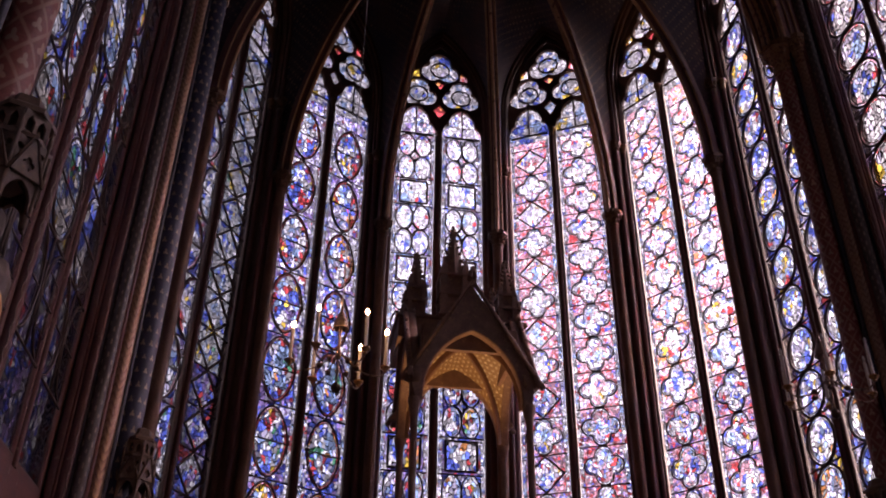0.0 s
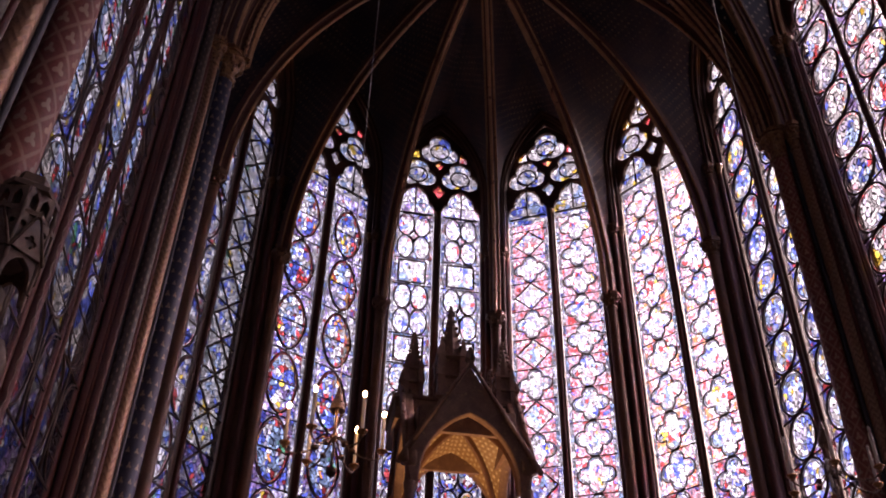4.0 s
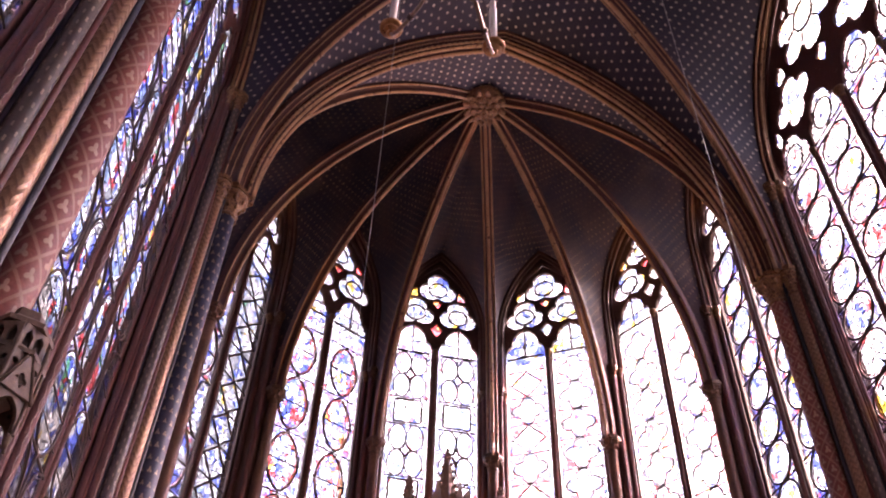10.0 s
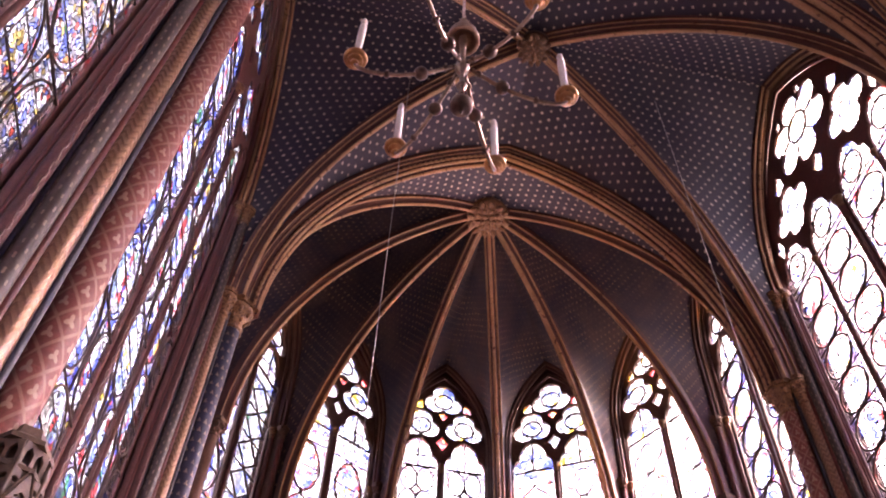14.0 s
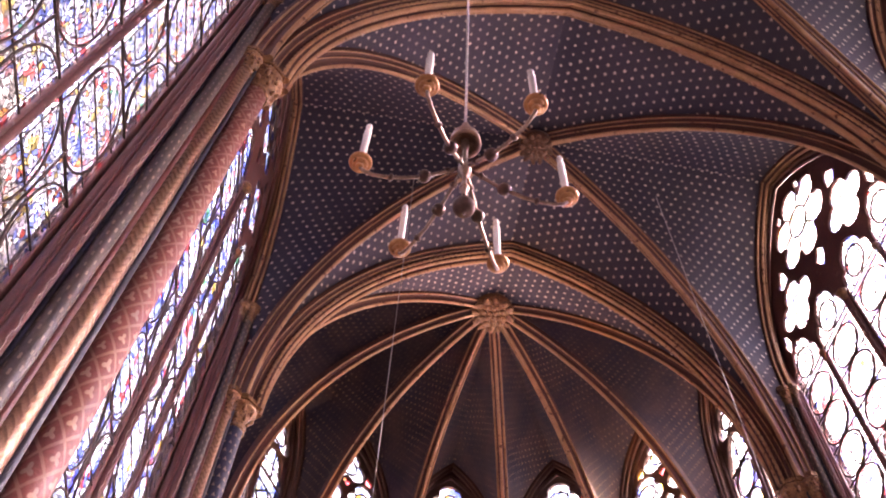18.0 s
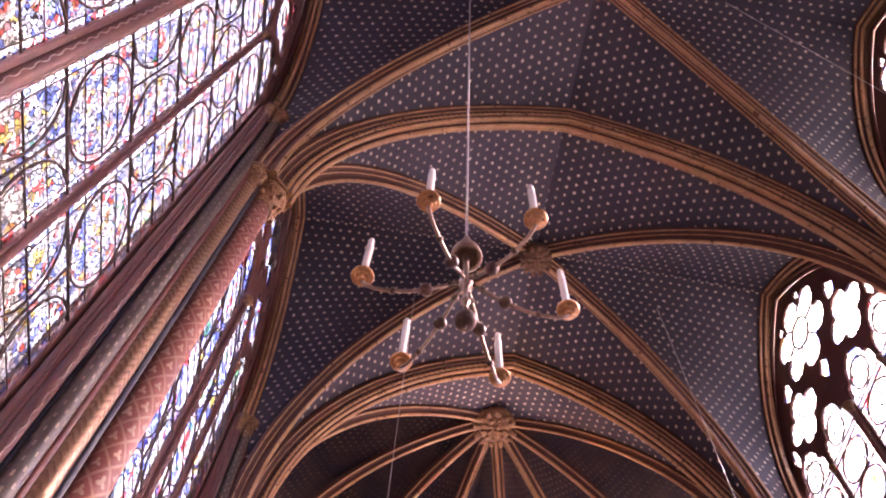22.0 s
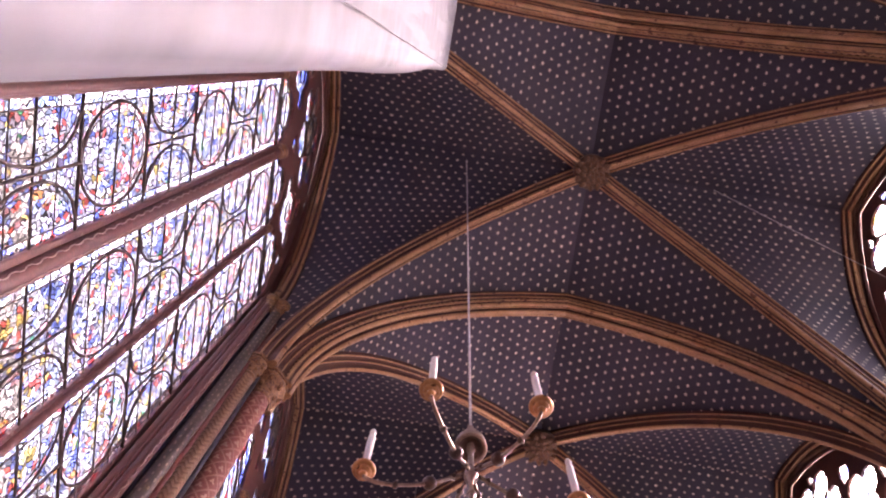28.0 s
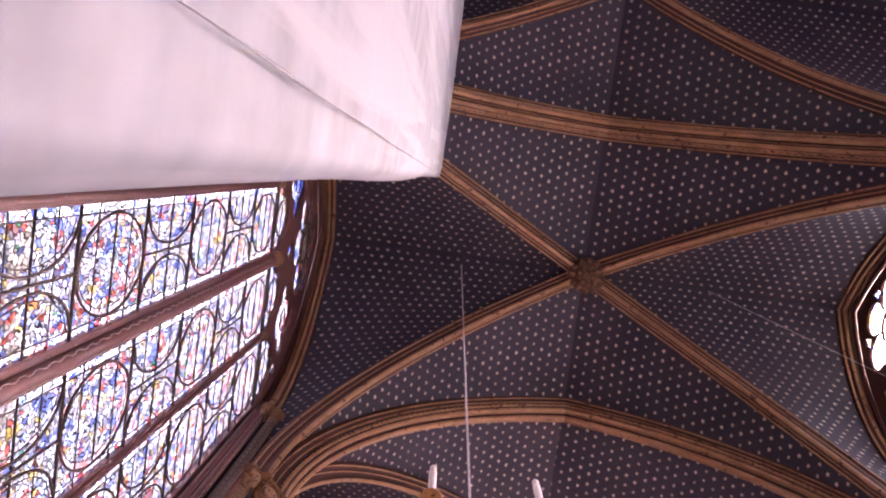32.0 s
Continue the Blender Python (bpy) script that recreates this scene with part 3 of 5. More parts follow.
def tube(name, pts, r, mat, n=8, closed=False, radii=None):
    """A round bar along points."""
    pts = [Vector(p) for p in pts]
    vs, fs = [], []
    N = len(pts)
    up = None
    for i, p in enumerate(pts):
        a, b = (pts[(i - 1) % N], pts[(i + 1) % N]) if closed else (pts[max(i - 1, 0)], pts[min(i + 1, N - 1)])
        t = (b - a).normalized()
        if up is None:
            up = t.orthogonal().normalized()
        side = t.cross(up).normalized()
        up = side.cross(t).normalized()
        rr = radii[i] if radii else r
        for k in range(n):
            an = 2 * math.pi * k / n
            vs.append(p + rr * (math.cos(an) * side + math.sin(an) * up))
    for i in range(N if closed else N - 1):
        j = (i + 1) % N
        for k in range(n):
            fs.append((i * n + k, i * n + (k + 1) % n, j * n + (k + 1) % n, j * n + k))
    if not closed:
        fs += [tuple(range(n))[::-1], tuple((N - 1) * n + k for k in range(n))]
    return mesh_of(name, vs, fs, mat)


def plate(name, outer, holes, mat, thick, bevel=0.02, z0=0.0):
    """A slab in the local x-z plane, cut through by holes, thickness along y about z0."""
    cu = bpy.data.curves.new(name, "CURVE")
    cu.dimensions, cu.fill_mode = "2D", "BOTH"
    cu.extrude, cu.bevel_depth, cu.bevel_resolution = thick / 2 - bevel, bevel, 1
    cu.offset = -bevel
    for loop in (outer, *holes):
        sp = cu.splines.new("POLY")
        sp.points.add(len(loop) - 1)
        for pt, (x, y) in zip(sp.points, loop):
            pt.co = (x, y, 0, 1)
        sp.use_cyclic_u = True
    ob = bpy.data.objects.new(name, cu)
    me = bpy.data.meshes.new_from_object(ob)
    me.name = name
    bpy.data.objects.remove(ob)
    bpy.data.curves.remove(cu)
    for v in me.vertices:
        x, y, z = v.co
        v.co = (x, z + z0, y)
    me.flip_normals()
    me.materials.clear()
    me.materials.append(mat)
    return me


# ---------------------------------------------------------------- curves of the building
def arc(p0, p1, n=20):
    """A pointed arch's half: from the springing p0, upright there, to the crown p1."""
    p0, p1 = Vector(p0), Vector(p1)
    run = Vector((p1.x - p0.x, p1.y - p0.y, 0))
    s, h = run.length, p1.z - p0.z
    r = (s * s + h * h) / (2 * s)
    end = math.atan2(h, r - s)
    d = run.normalized()
    return [p0 + d * (r - r * math.cos(end * i / n)) + Vector((0, 0, r * math.sin(end * i / n))) for i in range(n + 1)]


def arch2(w, z0, z1, n=10):
    """Outline of a pointed arch, half width w, springing z0, apex z1, left springing to right springing, in (u, z)."""
    h = z1 - z0
    r = (w * w + h * h) / (2 * w)
    end = math.atan2(h, r - w)
    left = [(-w + r - r * math.cos(end * i / n), z0 + r * math.sin(end * i / n)) for i in range(n + 1)]
    return left + [(-u, z) for u, z in left[-2::-1]]


def cusped(w, z0, z1):
    """Outline of a lancet head cut to three lobes."""
    h = z1 - z0
    left = [(-1.0, 0.0), (-1.0, 0.24), (-0.96, 0.38), (-0.86, 0.49), (-0.68, 0.53), (-0.66, 0.64), (-0.54, 0.80), (-0.28, 0.93)]
    return [(u * w, z0 + v * h) for u, v in left] + [(0, z1)] + [(-u * w, z0 + v * h) for u, v in left[::-1]]


def foil(cu, cz, R, lobes, turn=0.0, n=6, bulge=0.56):
    """Outline of a foiled opening with round lobes."""
    d = R * bulge
    rr = R - d
    half = math.pi / lobes
    out = []
    for k in range(lobes):
        for i in range(n):
            f = -half + 2 * half * i / n
            inside = rr * rr - (d * math.sin(f)) ** 2
            rad = d * math.cos(f) + math.sqrt(max(inside, 0.0)) if inside > 0 else d * math.cos(f)
            a = turn + math.pi / 2 + 2 * half * k + f
            out.append((cu + rad * math.cos(a), cz + rad * math.sin(a)))
    return out


def roll_profile(w, d, rolls):
    """Section of a moulded rib: lateral, drop and whether the strip is a gilded roll."""
    pts = []
    for c, dr, r in rolls:
        for i in range(7):
            a = math.pi * (1 - i / 6)
            pts.append((c * w + r * w * math.cos(a), dr * d + r * w * math.sin(a) * 1.25, 1 if 1 <= i <= 4 else 0))
    return [(-w / 2, -0.05, 0), *pts, (w / 2, -0.05, 0)]


DIAG = roll_profile(0.36, 0.24, [(-0.43, 0.10, 0.055), (-0.235, 0.42, 0.045), (0.0, 0.88, 0.135), (0.235, 0.42, 0.045), (0.43, 0.10, 0.055)])
TRANS = roll_profile(0.54, 0.34, [(-0.46, 0.08, 0.032), (-0.35, 0.30, 0.034), (-0.15, 0.76, 0.092), (0.0, 0.64, 0.030), (0.15, 0.76, 0.092), (0.35, 0.30, 0.034), (0.46, 0.08, 0.032)])
APSE = roll_profile(0.30, 0.20, [(-0.38, 0.30, 0.10), (0.0, 0.9, 0.17), (0.38, 0.30, 0.10)])
WALLRIB = roll_profile(0.26, 0.12, [(-0.35, 0.3, 0.12), (0.0, 0.8, 0.14), (0.35, 0.3, 0.12)])


def rib(name, paths, prof, mats, parent, side=None, label=""):
    """A moulded rib swept along one or more half arches."""
    vs, fs, fm = [], [], []
    for pts in paths:
        N, k0, P = len(pts), len(vs), len(prof)
        run = (pts[-1] - pts[0])
        run.z = 0
        lat = (side or Vector((0, 0, 1)).cross(run)).normalized()
        for i, p in enumerate(pts):
            t = (pts[min(i + 1, N - 1)] - pts[max(i - 1, 0)]).normalized()
            down = t.cross(lat).normalized()
            if down.z > 0 or (abs(down.z) < 1e-3 and down.dot(run) < 0):
                down = -down
            for a, b, _ in prof:
                vs.append(p + lat * a + down * b)
        for i in range(N - 1):
            for j in range(P - 1):
                a = k0 + i * P + j
                fs.append((a, a + 1, a + P + 1, a + P))
                fm.append(prof[j][2])
        fs.append(tuple(range(k0, k0 + P)))
        fm.append(1)
    return hang(name, mesh_of(name, vs, fs, mats, fm), parent, label=label)


def rope(name, pts, a, b, r, pitch, mat, parent):
    """A twisted roll laid along a half arch, a metres aside of its line and b below it."""
    run = pts[-1] - pts[0]
    run.z = 0
    lat = Vector((0, 0, 1)).cross(run).normalized()
    line = []
    for i, p in enumerate(pts):
        t = (pts[min(i + 1, len(pts) - 1)] - pts[max(i - 1, 0)]).normalized()
        down = t.cross(lat).normalized()
        if down.z > 0 or (abs(down.z) < 1e-3 and down.dot(run) < 0):
            down = -down
        line.append((p + lat * a + down * b, lat, down))
    total = sum((q[0] - p[0]).length for p, q in zip(line, line[1:]))
    steps, K = int(total / (pitch / 5)), 8
    vs, fs = [], []
    for k in range(steps + 1):
        f = k / steps * (len(line) - 1)
        i = min(int(f), len(line) - 2)
        c, dn = line[i][0].lerp(line[i + 1][0], f - i), line[i][2].lerp(line[i + 1][2], f - i)
        turn = 2 * math.pi * k / 5 / 2
        for q in range(K):
            an = 2 * math.pi * q / K
            rr = r * (1 + 0.42 * math.cos(2 * an - 2 * turn))
            vs.append(c + rr * (math.cos(an) * lat + math.sin(an) * dn))
    for k in range(steps):
        for q in range(K):
            fs.append((k * K + q, k * K + (q + 1) % K, (k + 1) * K + (q + 1) % K, (k + 1) * K + q))
    return hang(name, mesh_of(name, vs, fs, mat), parent, label="gilded rope moulding")


def web(a, b, n=8, bulge=0.10, flip=False):
    """Verts, faces, uvs of a vault cell half between two curves of equal length."""
    vs, fs, uvs = [], [], []
    la = 0.0
    for i, (p, q) in enumerate(zip(a, b)):
        if i:
            la += ((p - a[i - 1]).length + (q - b[i - 1]).length) / 2
        w = (q - p).length
        for j in range(n + 1):
            s = j / n
            pt = p.lerp(q, s)
            pt.z += bulge * 4 * s * (1 - s) * min(1.0, w / 3.0)
            vs.append(pt)
            uvs.append((s * w, la))
    for i in range(len(a) - 1):
        for j in range(n):
            k = i * (n + 1) + j
            fs.append((k, k + 1, k + n + 2, k + n + 1))
    return vs, fs, uvs


def resample(pts, n):
    pts = [Vector(p) for p in pts]
    ls = [0.0]
    for a, b in zip(pts, pts[1:]):
        ls.append(ls[-1] + (b - a).length)
    out = []
    for i in range(n + 1):
        t = ls[-1] * i / n
        k = max(j for j in range(len(ls)) if ls[j] <= t + 1e-9)
        k = min(k, len(pts) - 2)
        out.append(pts[k].lerp(pts[k + 1], (t - ls[k]) / (ls[k + 1] - ls[k])))
    return out


# ---------------------------------------------------------------- vault
def join_webs(name, pieces, mat, label):
    vs, fs, uvs = [], [], []
    for v, f, u in pieces:
        k = len(vs)
        vs += v
        fs += [tuple(i + k for i in q) for q in f]
        uvs += u
    ob = new(name, mesh_of(name, vs, fs, mat, uvs=uvs))
    return tagged(ob, label, "vault", kind="structure")


NSEG = 22
CROWN_T = {y: 20.05 if k == 0 else CROWN for k, y in enumerate(AXIS_BAY)}
OFF_D, OFF_W = 0.26, 0.46                        # diagonal and wall-rib springings from the arch line
ribs = thing("vault_ribs", "gilded and red moulded stone ribs carrying the vault", "rib", kind="structure")
for b in range(4):
    y1, y0 = AXIS_BAY[b], AXIS_BAY[b + 1]
    yc = MIDS[b]
    boss = Vector((0, yc, CROWN))
    cells = []
    for sx in (-1, 1):
        for yt, sg in ((y1, -1), (y0, 1)):
            D = resample(arc((sx * 5.12, yt + sg * OFF_D, SPRING), boss, NSEG), NSEG)
            T = resample(arc((sx * 4.95, yt, SPRING), (0, yt, CROWN_T[yt]), NSEG), NSEG)
            cells.append(web(T, D))
            W = [Vector((sx * 5.42, yt + sg * OFF_W, SPRING)), Vector((sx * 5.42, yt + sg * OFF_W, 15.0))]
            W += arc((sx * 5.42, yt + sg * OFF_W, 15.7), (sx * 5.45, yc, 20.2), 24)
            cells.append(web(resample(W, NSEG), D))
            rib("diagonal_rib", [D], DIAG, [RIBRED, GOLD], ribs)
            rib("wall_rib", [W[1:]], WALLRIB, [RIBRED, GOLD], ribs, side=Vector((1, 0, 0)))
    join_webs(f"ceiling_bay_{b + 1}", cells, VAULT, "deep blue vault painted with rows of gold stars")
for y in AXIS_BAY:
    rib("transverse_rib", [arc((sx * 4.95, y, SPRING), (0, y, CROWN_T[y]), NSEG) for sx in (-1, 1)], TRANS, [RIBRED, GOLD], ribs)
    for sx in (-1, 1):
        for side in (-1, 1):
            rope("rope_moulding", resample(arc((sx * 4.95, y, SPRING), (0, y, CROWN_T[y]), NSEG), 60), side * 0.147, 0.222, 0.027, 0.15, GOLD, ribs)

VERT = [Vector((5.5 * math.sin(radians(a)), CY + 5.5 * math.cos(radians(a)), 13.35)) for a in [k + APSE_TURN for k in (-75, -45, -15, 15, 45, 75)]]
CHORD = [Vector((-5.05, AXIS_BAY[0] + 0.24, SPRING)), Vector((5.05, AXIS_BAY[0] + 0.24, SPRING))]
spokes = [resample(arc(p, BOSS_A, NSEG), NSEG) for p in (CHORD[0], *VERT, CHORD[1])]
cells = []
for i in range(7):
    a0 = radians(-90 + 30 * i + APSE_TURN)
    nrm, tan = Vector((math.sin(a0), math.cos(a0), 0)), Vector((math.cos(a0), -math.sin(a0), 0))
    mid = Vector((0, CY, 0)) + nrm * 5.62
    for s, D in ((-1, spokes[i]), (1, spokes[i + 1])):
        foot = mid + tan * s * 1.32
        W = [foot + Vector((0, 0, 13.35)), foot + Vector((0, 0, 15.5))] + arc(foot + Vector((0, 0, 17.4)), mid + Vector((0, 0, 20.3)), 20)
        cells.append(web(resample(W, NSEG), D, 6, 0.06))
        rib("wall_rib", [W[1:]], WALLRIB, [RIBRED, BROWN], ribs, side=nrm)
chord = []
for k, D in ((-1, spokes[0]), (1, spokes[-1])):
    T = resample(arc((k * 4.95, AXIS_BAY[0], SPRING), (0, AXIS_BAY[0], CROWN_T[AXIS_BAY[0]]), NSEG), NSEG)
    chord.append(web(T, D, 6, 0.03))
join_webs("ceiling_chord", chord, VAULT, "narrow dark vault cell before the apse")
for D in spokes:
    rib("apse_rib", [D], APSE, [RIBRED, GOLD], ribs)
join_webs("ceiling_apse", cells, VAULT_A, "dark apse vault with faded painting")

# carved bosses
def leaf_mesh(name, r, sx, sy, sz, mat=CAPG):
    """A curled carved leaf: a bulged lobe with a hollow down its middle."""
    bm = bmesh.new()
    bmesh.ops.create_icosphere(bm, subdivisions=2, radius=r, matrix=Matrix.Diagonal((sx, sy, sz, 1)))
    for v in bm.verts:
        if v.co.z < 0:
            v.co.z *= 0.55 + 0.45 * min(1.0, abs(v.co.y) / (r * sy * 0.5))
    me = bpy.data.meshes.new(name)
    bm.to_mesh(me)
    bm.free()
    me.materials.append(mat)
    for p in me.polygons:
        p.use_smooth = True
    return me


def vault_boss(m, r, label, mat=CAPG):
    root = thing("vault_boss", label, "keystone", m, "vault keystones")
    hang("drum", lathe("drum", [(0.001, -0.13), (r * 0.55, -0.13), (r * 0.75, -0.10), (r * 0.8, -0.04), (r * 0.9, -0.02), (r, 0.04), (r, 0.16), (0.001, 0.16)], mat, 24), root)
    big, small = leaf_mesh("leaf", r * 0.21, 1.25, 0.72, 0.75, mat), leaf_mesh("leaf", r * 0.15, 1.2, 0.8, 0.8, mat)
    for k in range(12):
        hang("leaf", big, root, pose(0, 0, -0.10, 0, 0, 30.0 * k) @ pose(r * 0.82, 0, 0.02 * (k % 2), 0, 25, 25 * (-1) ** k))
    for k in range(9):
        hang("leaf", small, root, pose(0, 0, -0.15, 0, 0, 40.0 * k) @ pose(r * 0.50, 0, 0, 0, 15, 20))
    for k in range(5):
        hang("leaf", small, root, pose(0, 0, -0.17, 0, 0, 72.0 * k + 10) @ pose(r * 0.24, 0, 0, 0, 10, -20))
    hang("bud", leaf_mesh("bud", r * 0.12, 1, 1, 1, mat), root, pose(0, 0, -0.19))


for b in range(4):
    vault_boss(pose(0, MIDS[b], CROWN - 0.30), 0.37, "dark tarnished leaf-carved keystone where four ribs meet", BOSSM)
vault_boss(pose(BOSS_A.x, BOSS_A.y, BOSS_A.z - 0.32), 0.54, "large gilded foliage keystone over the apse")


# ---------------------------------------------------------------- windows
def outline(style, a, b, n=32):
    """Half-size a x b outlines of the medallions, as (u, z) by angle."""
    out = []
    for k in range(n):
        t = 2 * math.pi * k / n
        c, s = math.cos(t), math.sin(t)
        if style == "oval":
            r = 1.0
        elif style == "almond":
            r = 0.95 / (abs(c) ** 1.78 + abs(s) ** 1.78) ** (1 / 1.78)
        elif style == "diamond":
            r = 1.0 / (abs(c) + abs(s))
        elif style == "square":
            r = 0.86 / max(abs(c), abs(s))
        elif style == "star":
            r = 1.0 / (abs(c) ** 0.72 + abs(s) ** 0.72) ** (1 / 0.72)
        else:
            f = (t + math.pi / 4) % (math.pi / 2) - math.pi / 4
            r = 0.54 * math.cos(f) + math.sqrt(max(0.0, 0.2116 - (0.54 * math.sin(f)) ** 2))
        out.append((a * r * c, b * r * s))
    return out


def rect_outline(a, b, n=32):
    out = []
    for k in range(n):
        t = 2 * math.pi * k / n
        c, s = math.cos(t), math.sin(t)
        q = 1.0 / max(abs(c) / a, abs(s) / b)
        out.append((q * c, q * s))
    for sx, sz in ((1, 1), (-1, 1), (-1, -1), (1, -1)):
        k = min(range(n), key=lambda i: (out[i][0] - sx * a) ** 2 + (out[i][1] - sz * b) ** 2)
        out[k] = (sx * a, sz * b)
    return out


ROWMESH = {}


def bars(name, runs):
    """Iron bars along point runs, joined as one armature: (points, radius, closed)."""
    bm = bmesh.new()
    for pts, r, closed in runs:
        t = tube("bar", pts, r, IRON, 5, closed)
        bm.from_mesh(t)
        bpy.data.meshes.remove(t)
    me = bpy.data.meshes.new(name)
    bm.to_mesh(me)
    bm.free()
    me.materials.append(IRON)
    return me


def glass_mesh(name, loops, g, off=0.0):
    """Flat pane from quads or fans given as lists of (u, z) loops."""
    vs, fs = [], []
    for lp in loops:
        k = len(vs)
        vs += [(u, 0, z) for u, z in lp]
        fs.append(tuple(range(k, k + len(lp))))
    return mesh_of(name, vs, fs, g, uvs=[(v[0] + off, v[2]) for v in vs], smooth=False)


def row_meshes(style, hw, hh, g_ground, g_scene, g_rim, thick):
    """Panes and iron of one row of a lancet, shared by alike rows: list of (name, mesh)."""
    key = (style, round(hw, 3), round(hh, 3), g_ground.name, g_scene.name, g_rim.name, thick)
    if key in ROWMESH:
        return ROWMESH[key]
    N, edge = 32, 0.075
    e = hw - edge
    a, b = e - 0.012, hh - 0.012
    out = []
    runs = [([(-hw, -0.018, -hh), (hw, -0.018, -hh)], max(0.016, 0.75 * thick), False)]
    runs += [([(s * e, -0.014, -hh), (s * e, -0.014, hh)], max(0.007, 0.32 * thick), False) for s in (-1, 1)]
    if style == "plain":
        out.append(("pane", glass_mesh("pane", [[(-e, -hh), (e, -hh), (e, hh), (-e, hh)]], g_ground)))
    elif style == "halves":
        zs = [-hh + 2 * hh * i / 16 for i in range(17)]
        w = [0.86 * e * math.sqrt(max(0.0, 1 - (z / b) ** 2)) if abs(z) < b else 0.0 for z in zs]
        mids, lefts, rights = [], [], []
        for i in range(16):
            z0, z1 = zs[i], zs[i + 1]
            mids.append([(-e + w[i], z0), (e - w[i], z0), (e - w[i + 1], z1), (-e + w[i + 1], z1)])
            lefts.append([(-e, z0), (-e + w[i], z0), (-e + w[i + 1], z1), (-e, z1)])
            rights.append([(e - w[i], z0), (e, z0), (e, z1), (e - w[i + 1], z1)])
        out += [("pane", glass_mesh("pane", mids, g_ground)), ("half_medallion", glass_mesh("half_medallion", lefts, g_scene, 5)), ("half_medallion", glass_mesh("half_medallion", rights, g_scene, 7))]
        runs += [([(s * (-e + q), -0.02, z) for q, z in zip(w, zs)], thick, False) for s in (-1, 1)]
        runs += [([(s * (-e + 0.86 * q), -0.014, 0.93 * z) for q, z in zip(w, zs)], 0.4 * thick, False) for s in (-1, 1)]
        runs.append(([(0, -0.024, -hh), (0, -0.024, hh)], thick, False))
        runs += [([(-hw, -0.016, z), (hw, -0.016, z)], 0.011 if z == 0 else 0.0065, False) for z in (-hh / 2, 0, hh / 2)]
    elif style == "rounds":
        grounds, rims, scenes = [], [], []
        for su in (-1, 1):
            for sz in (-1, 1):
                cu, cz = su * e / 2, sz * hh / 2
                med = [(cu + u, cz + z) for u, z in outline("oval", e / 2 - 0.004, hh / 2 - 0.004, N)]
                rec = [(cu + u, cz + z) for u, z in rect_outline(e / 2, hh / 2, N)]
                inn = [(cu + (u - cu) * 0.86, cz + (z - cz) * 0.88) for u, z in med]
                for k in range(N):
                    q = (k + 1) % N
                    grounds.append([med[k], med[q], rec[q], rec[k]])
                    rims.append([inn[k], inn[q], med[q], med[k]])
                    scenes.append([(cu, cz), inn[k], inn[q]])
                runs.append(([(u, -0.02, z) for u, z in med], thick * 0.8, True))
        runs.append(([(u, -0.022, z) for u, z in outline("star", e * 0.34, hh * 0.26, N)], thick * 0.7, True))
        out += [("pane", glass_mesh("pane", grounds, g_ground)), ("rim_pane", glass_mesh("rim_pane", rims, g_rim, 3)), ("medallion", glass_mesh("medallion", scenes, g_scene, 5))]
    else:
        med = outline(style, a, b, N)
        rec = rect_outline(e, hh, N)
        k0 = 0.86 if style in ("oval", "almond", "quatre") else 0.92
        inner = [(u * k0, z * (1 - (1 - k0) * a / b if b > a else k0)) for u, z in med]
        ring = lambda p, q: [[p[k], p[(k + 1) % N], q[(k + 1) % N], q[k]] for k in range(N)]
        out.append(("pane", glass_mesh("pane", ring(med, rec), g_ground)))
        out.append(("rim_pane", glass_mesh("rim_pane", ring(inner, med), g_rim, 3)))
        out.append(("medallion", glass_mesh("medallion", [[(0, 0), inner[k], inner[(k + 1) % N]] for k in range(N)], g_scene, 5)))
        runs.append(([(u, -0.02, z) for u, z in med], thick, True))
        runs.append(([(u, -0.012, z) for u, z in inner], thick * 0.4, True))
        if style in ("oval", "almond", "square") and hh > 0.5:
            runs.append(([(-a * 0.98, -0.018, 0), (a * 0.98, -0.018, 0)], thick * 0.75, False))
        if hh > 0.6:
            runs += [([(-hw, -0.016, z), (hw, -0.016, z)], 0.0075, False) for z in (-hh / 2, hh / 2)]
        if style in ("almond", "quatre", "diamond"):
            tips = ((0, hh), (e, 0), (0, -hh), (-e, 0))
            runs += [([(u * 0.97, -0.02, z * 0.97), (u * 1.03, -0.02, z * 1.03)], thick, False) for u, z in tips]
    borders = [[(s * e, -hh), (s * (hw + 0.02), -hh), (s * (hw + 0.02), hh), (s * e, hh)] for s in (-1, 1)]
    out.append(("border_pane", glass_mesh("border_pane", borders, G_EDGE, 9)))
    out.append(("armature", bars("armature", runs)))
    ROWMESH[key] = out
    return out


def flat_pane(loop, g, name="pane"):
    n = len(loop)
    cu, cz = sum(p[0] for p in loop) / n, sum(p[1] for p in loop) / n
    vs = [(cu, 0, cz)] + [(cu + (u - cu) * 1.06, 0, cz + (z - cz) * 1.06) for u, z in loop]
    return mesh_of(name, vs, [(0, 1 + k, 1 + (k + 1) % n) for k in range(n)], g, uvs=[(v[0], v[2]) for v in vs], smooth=False)


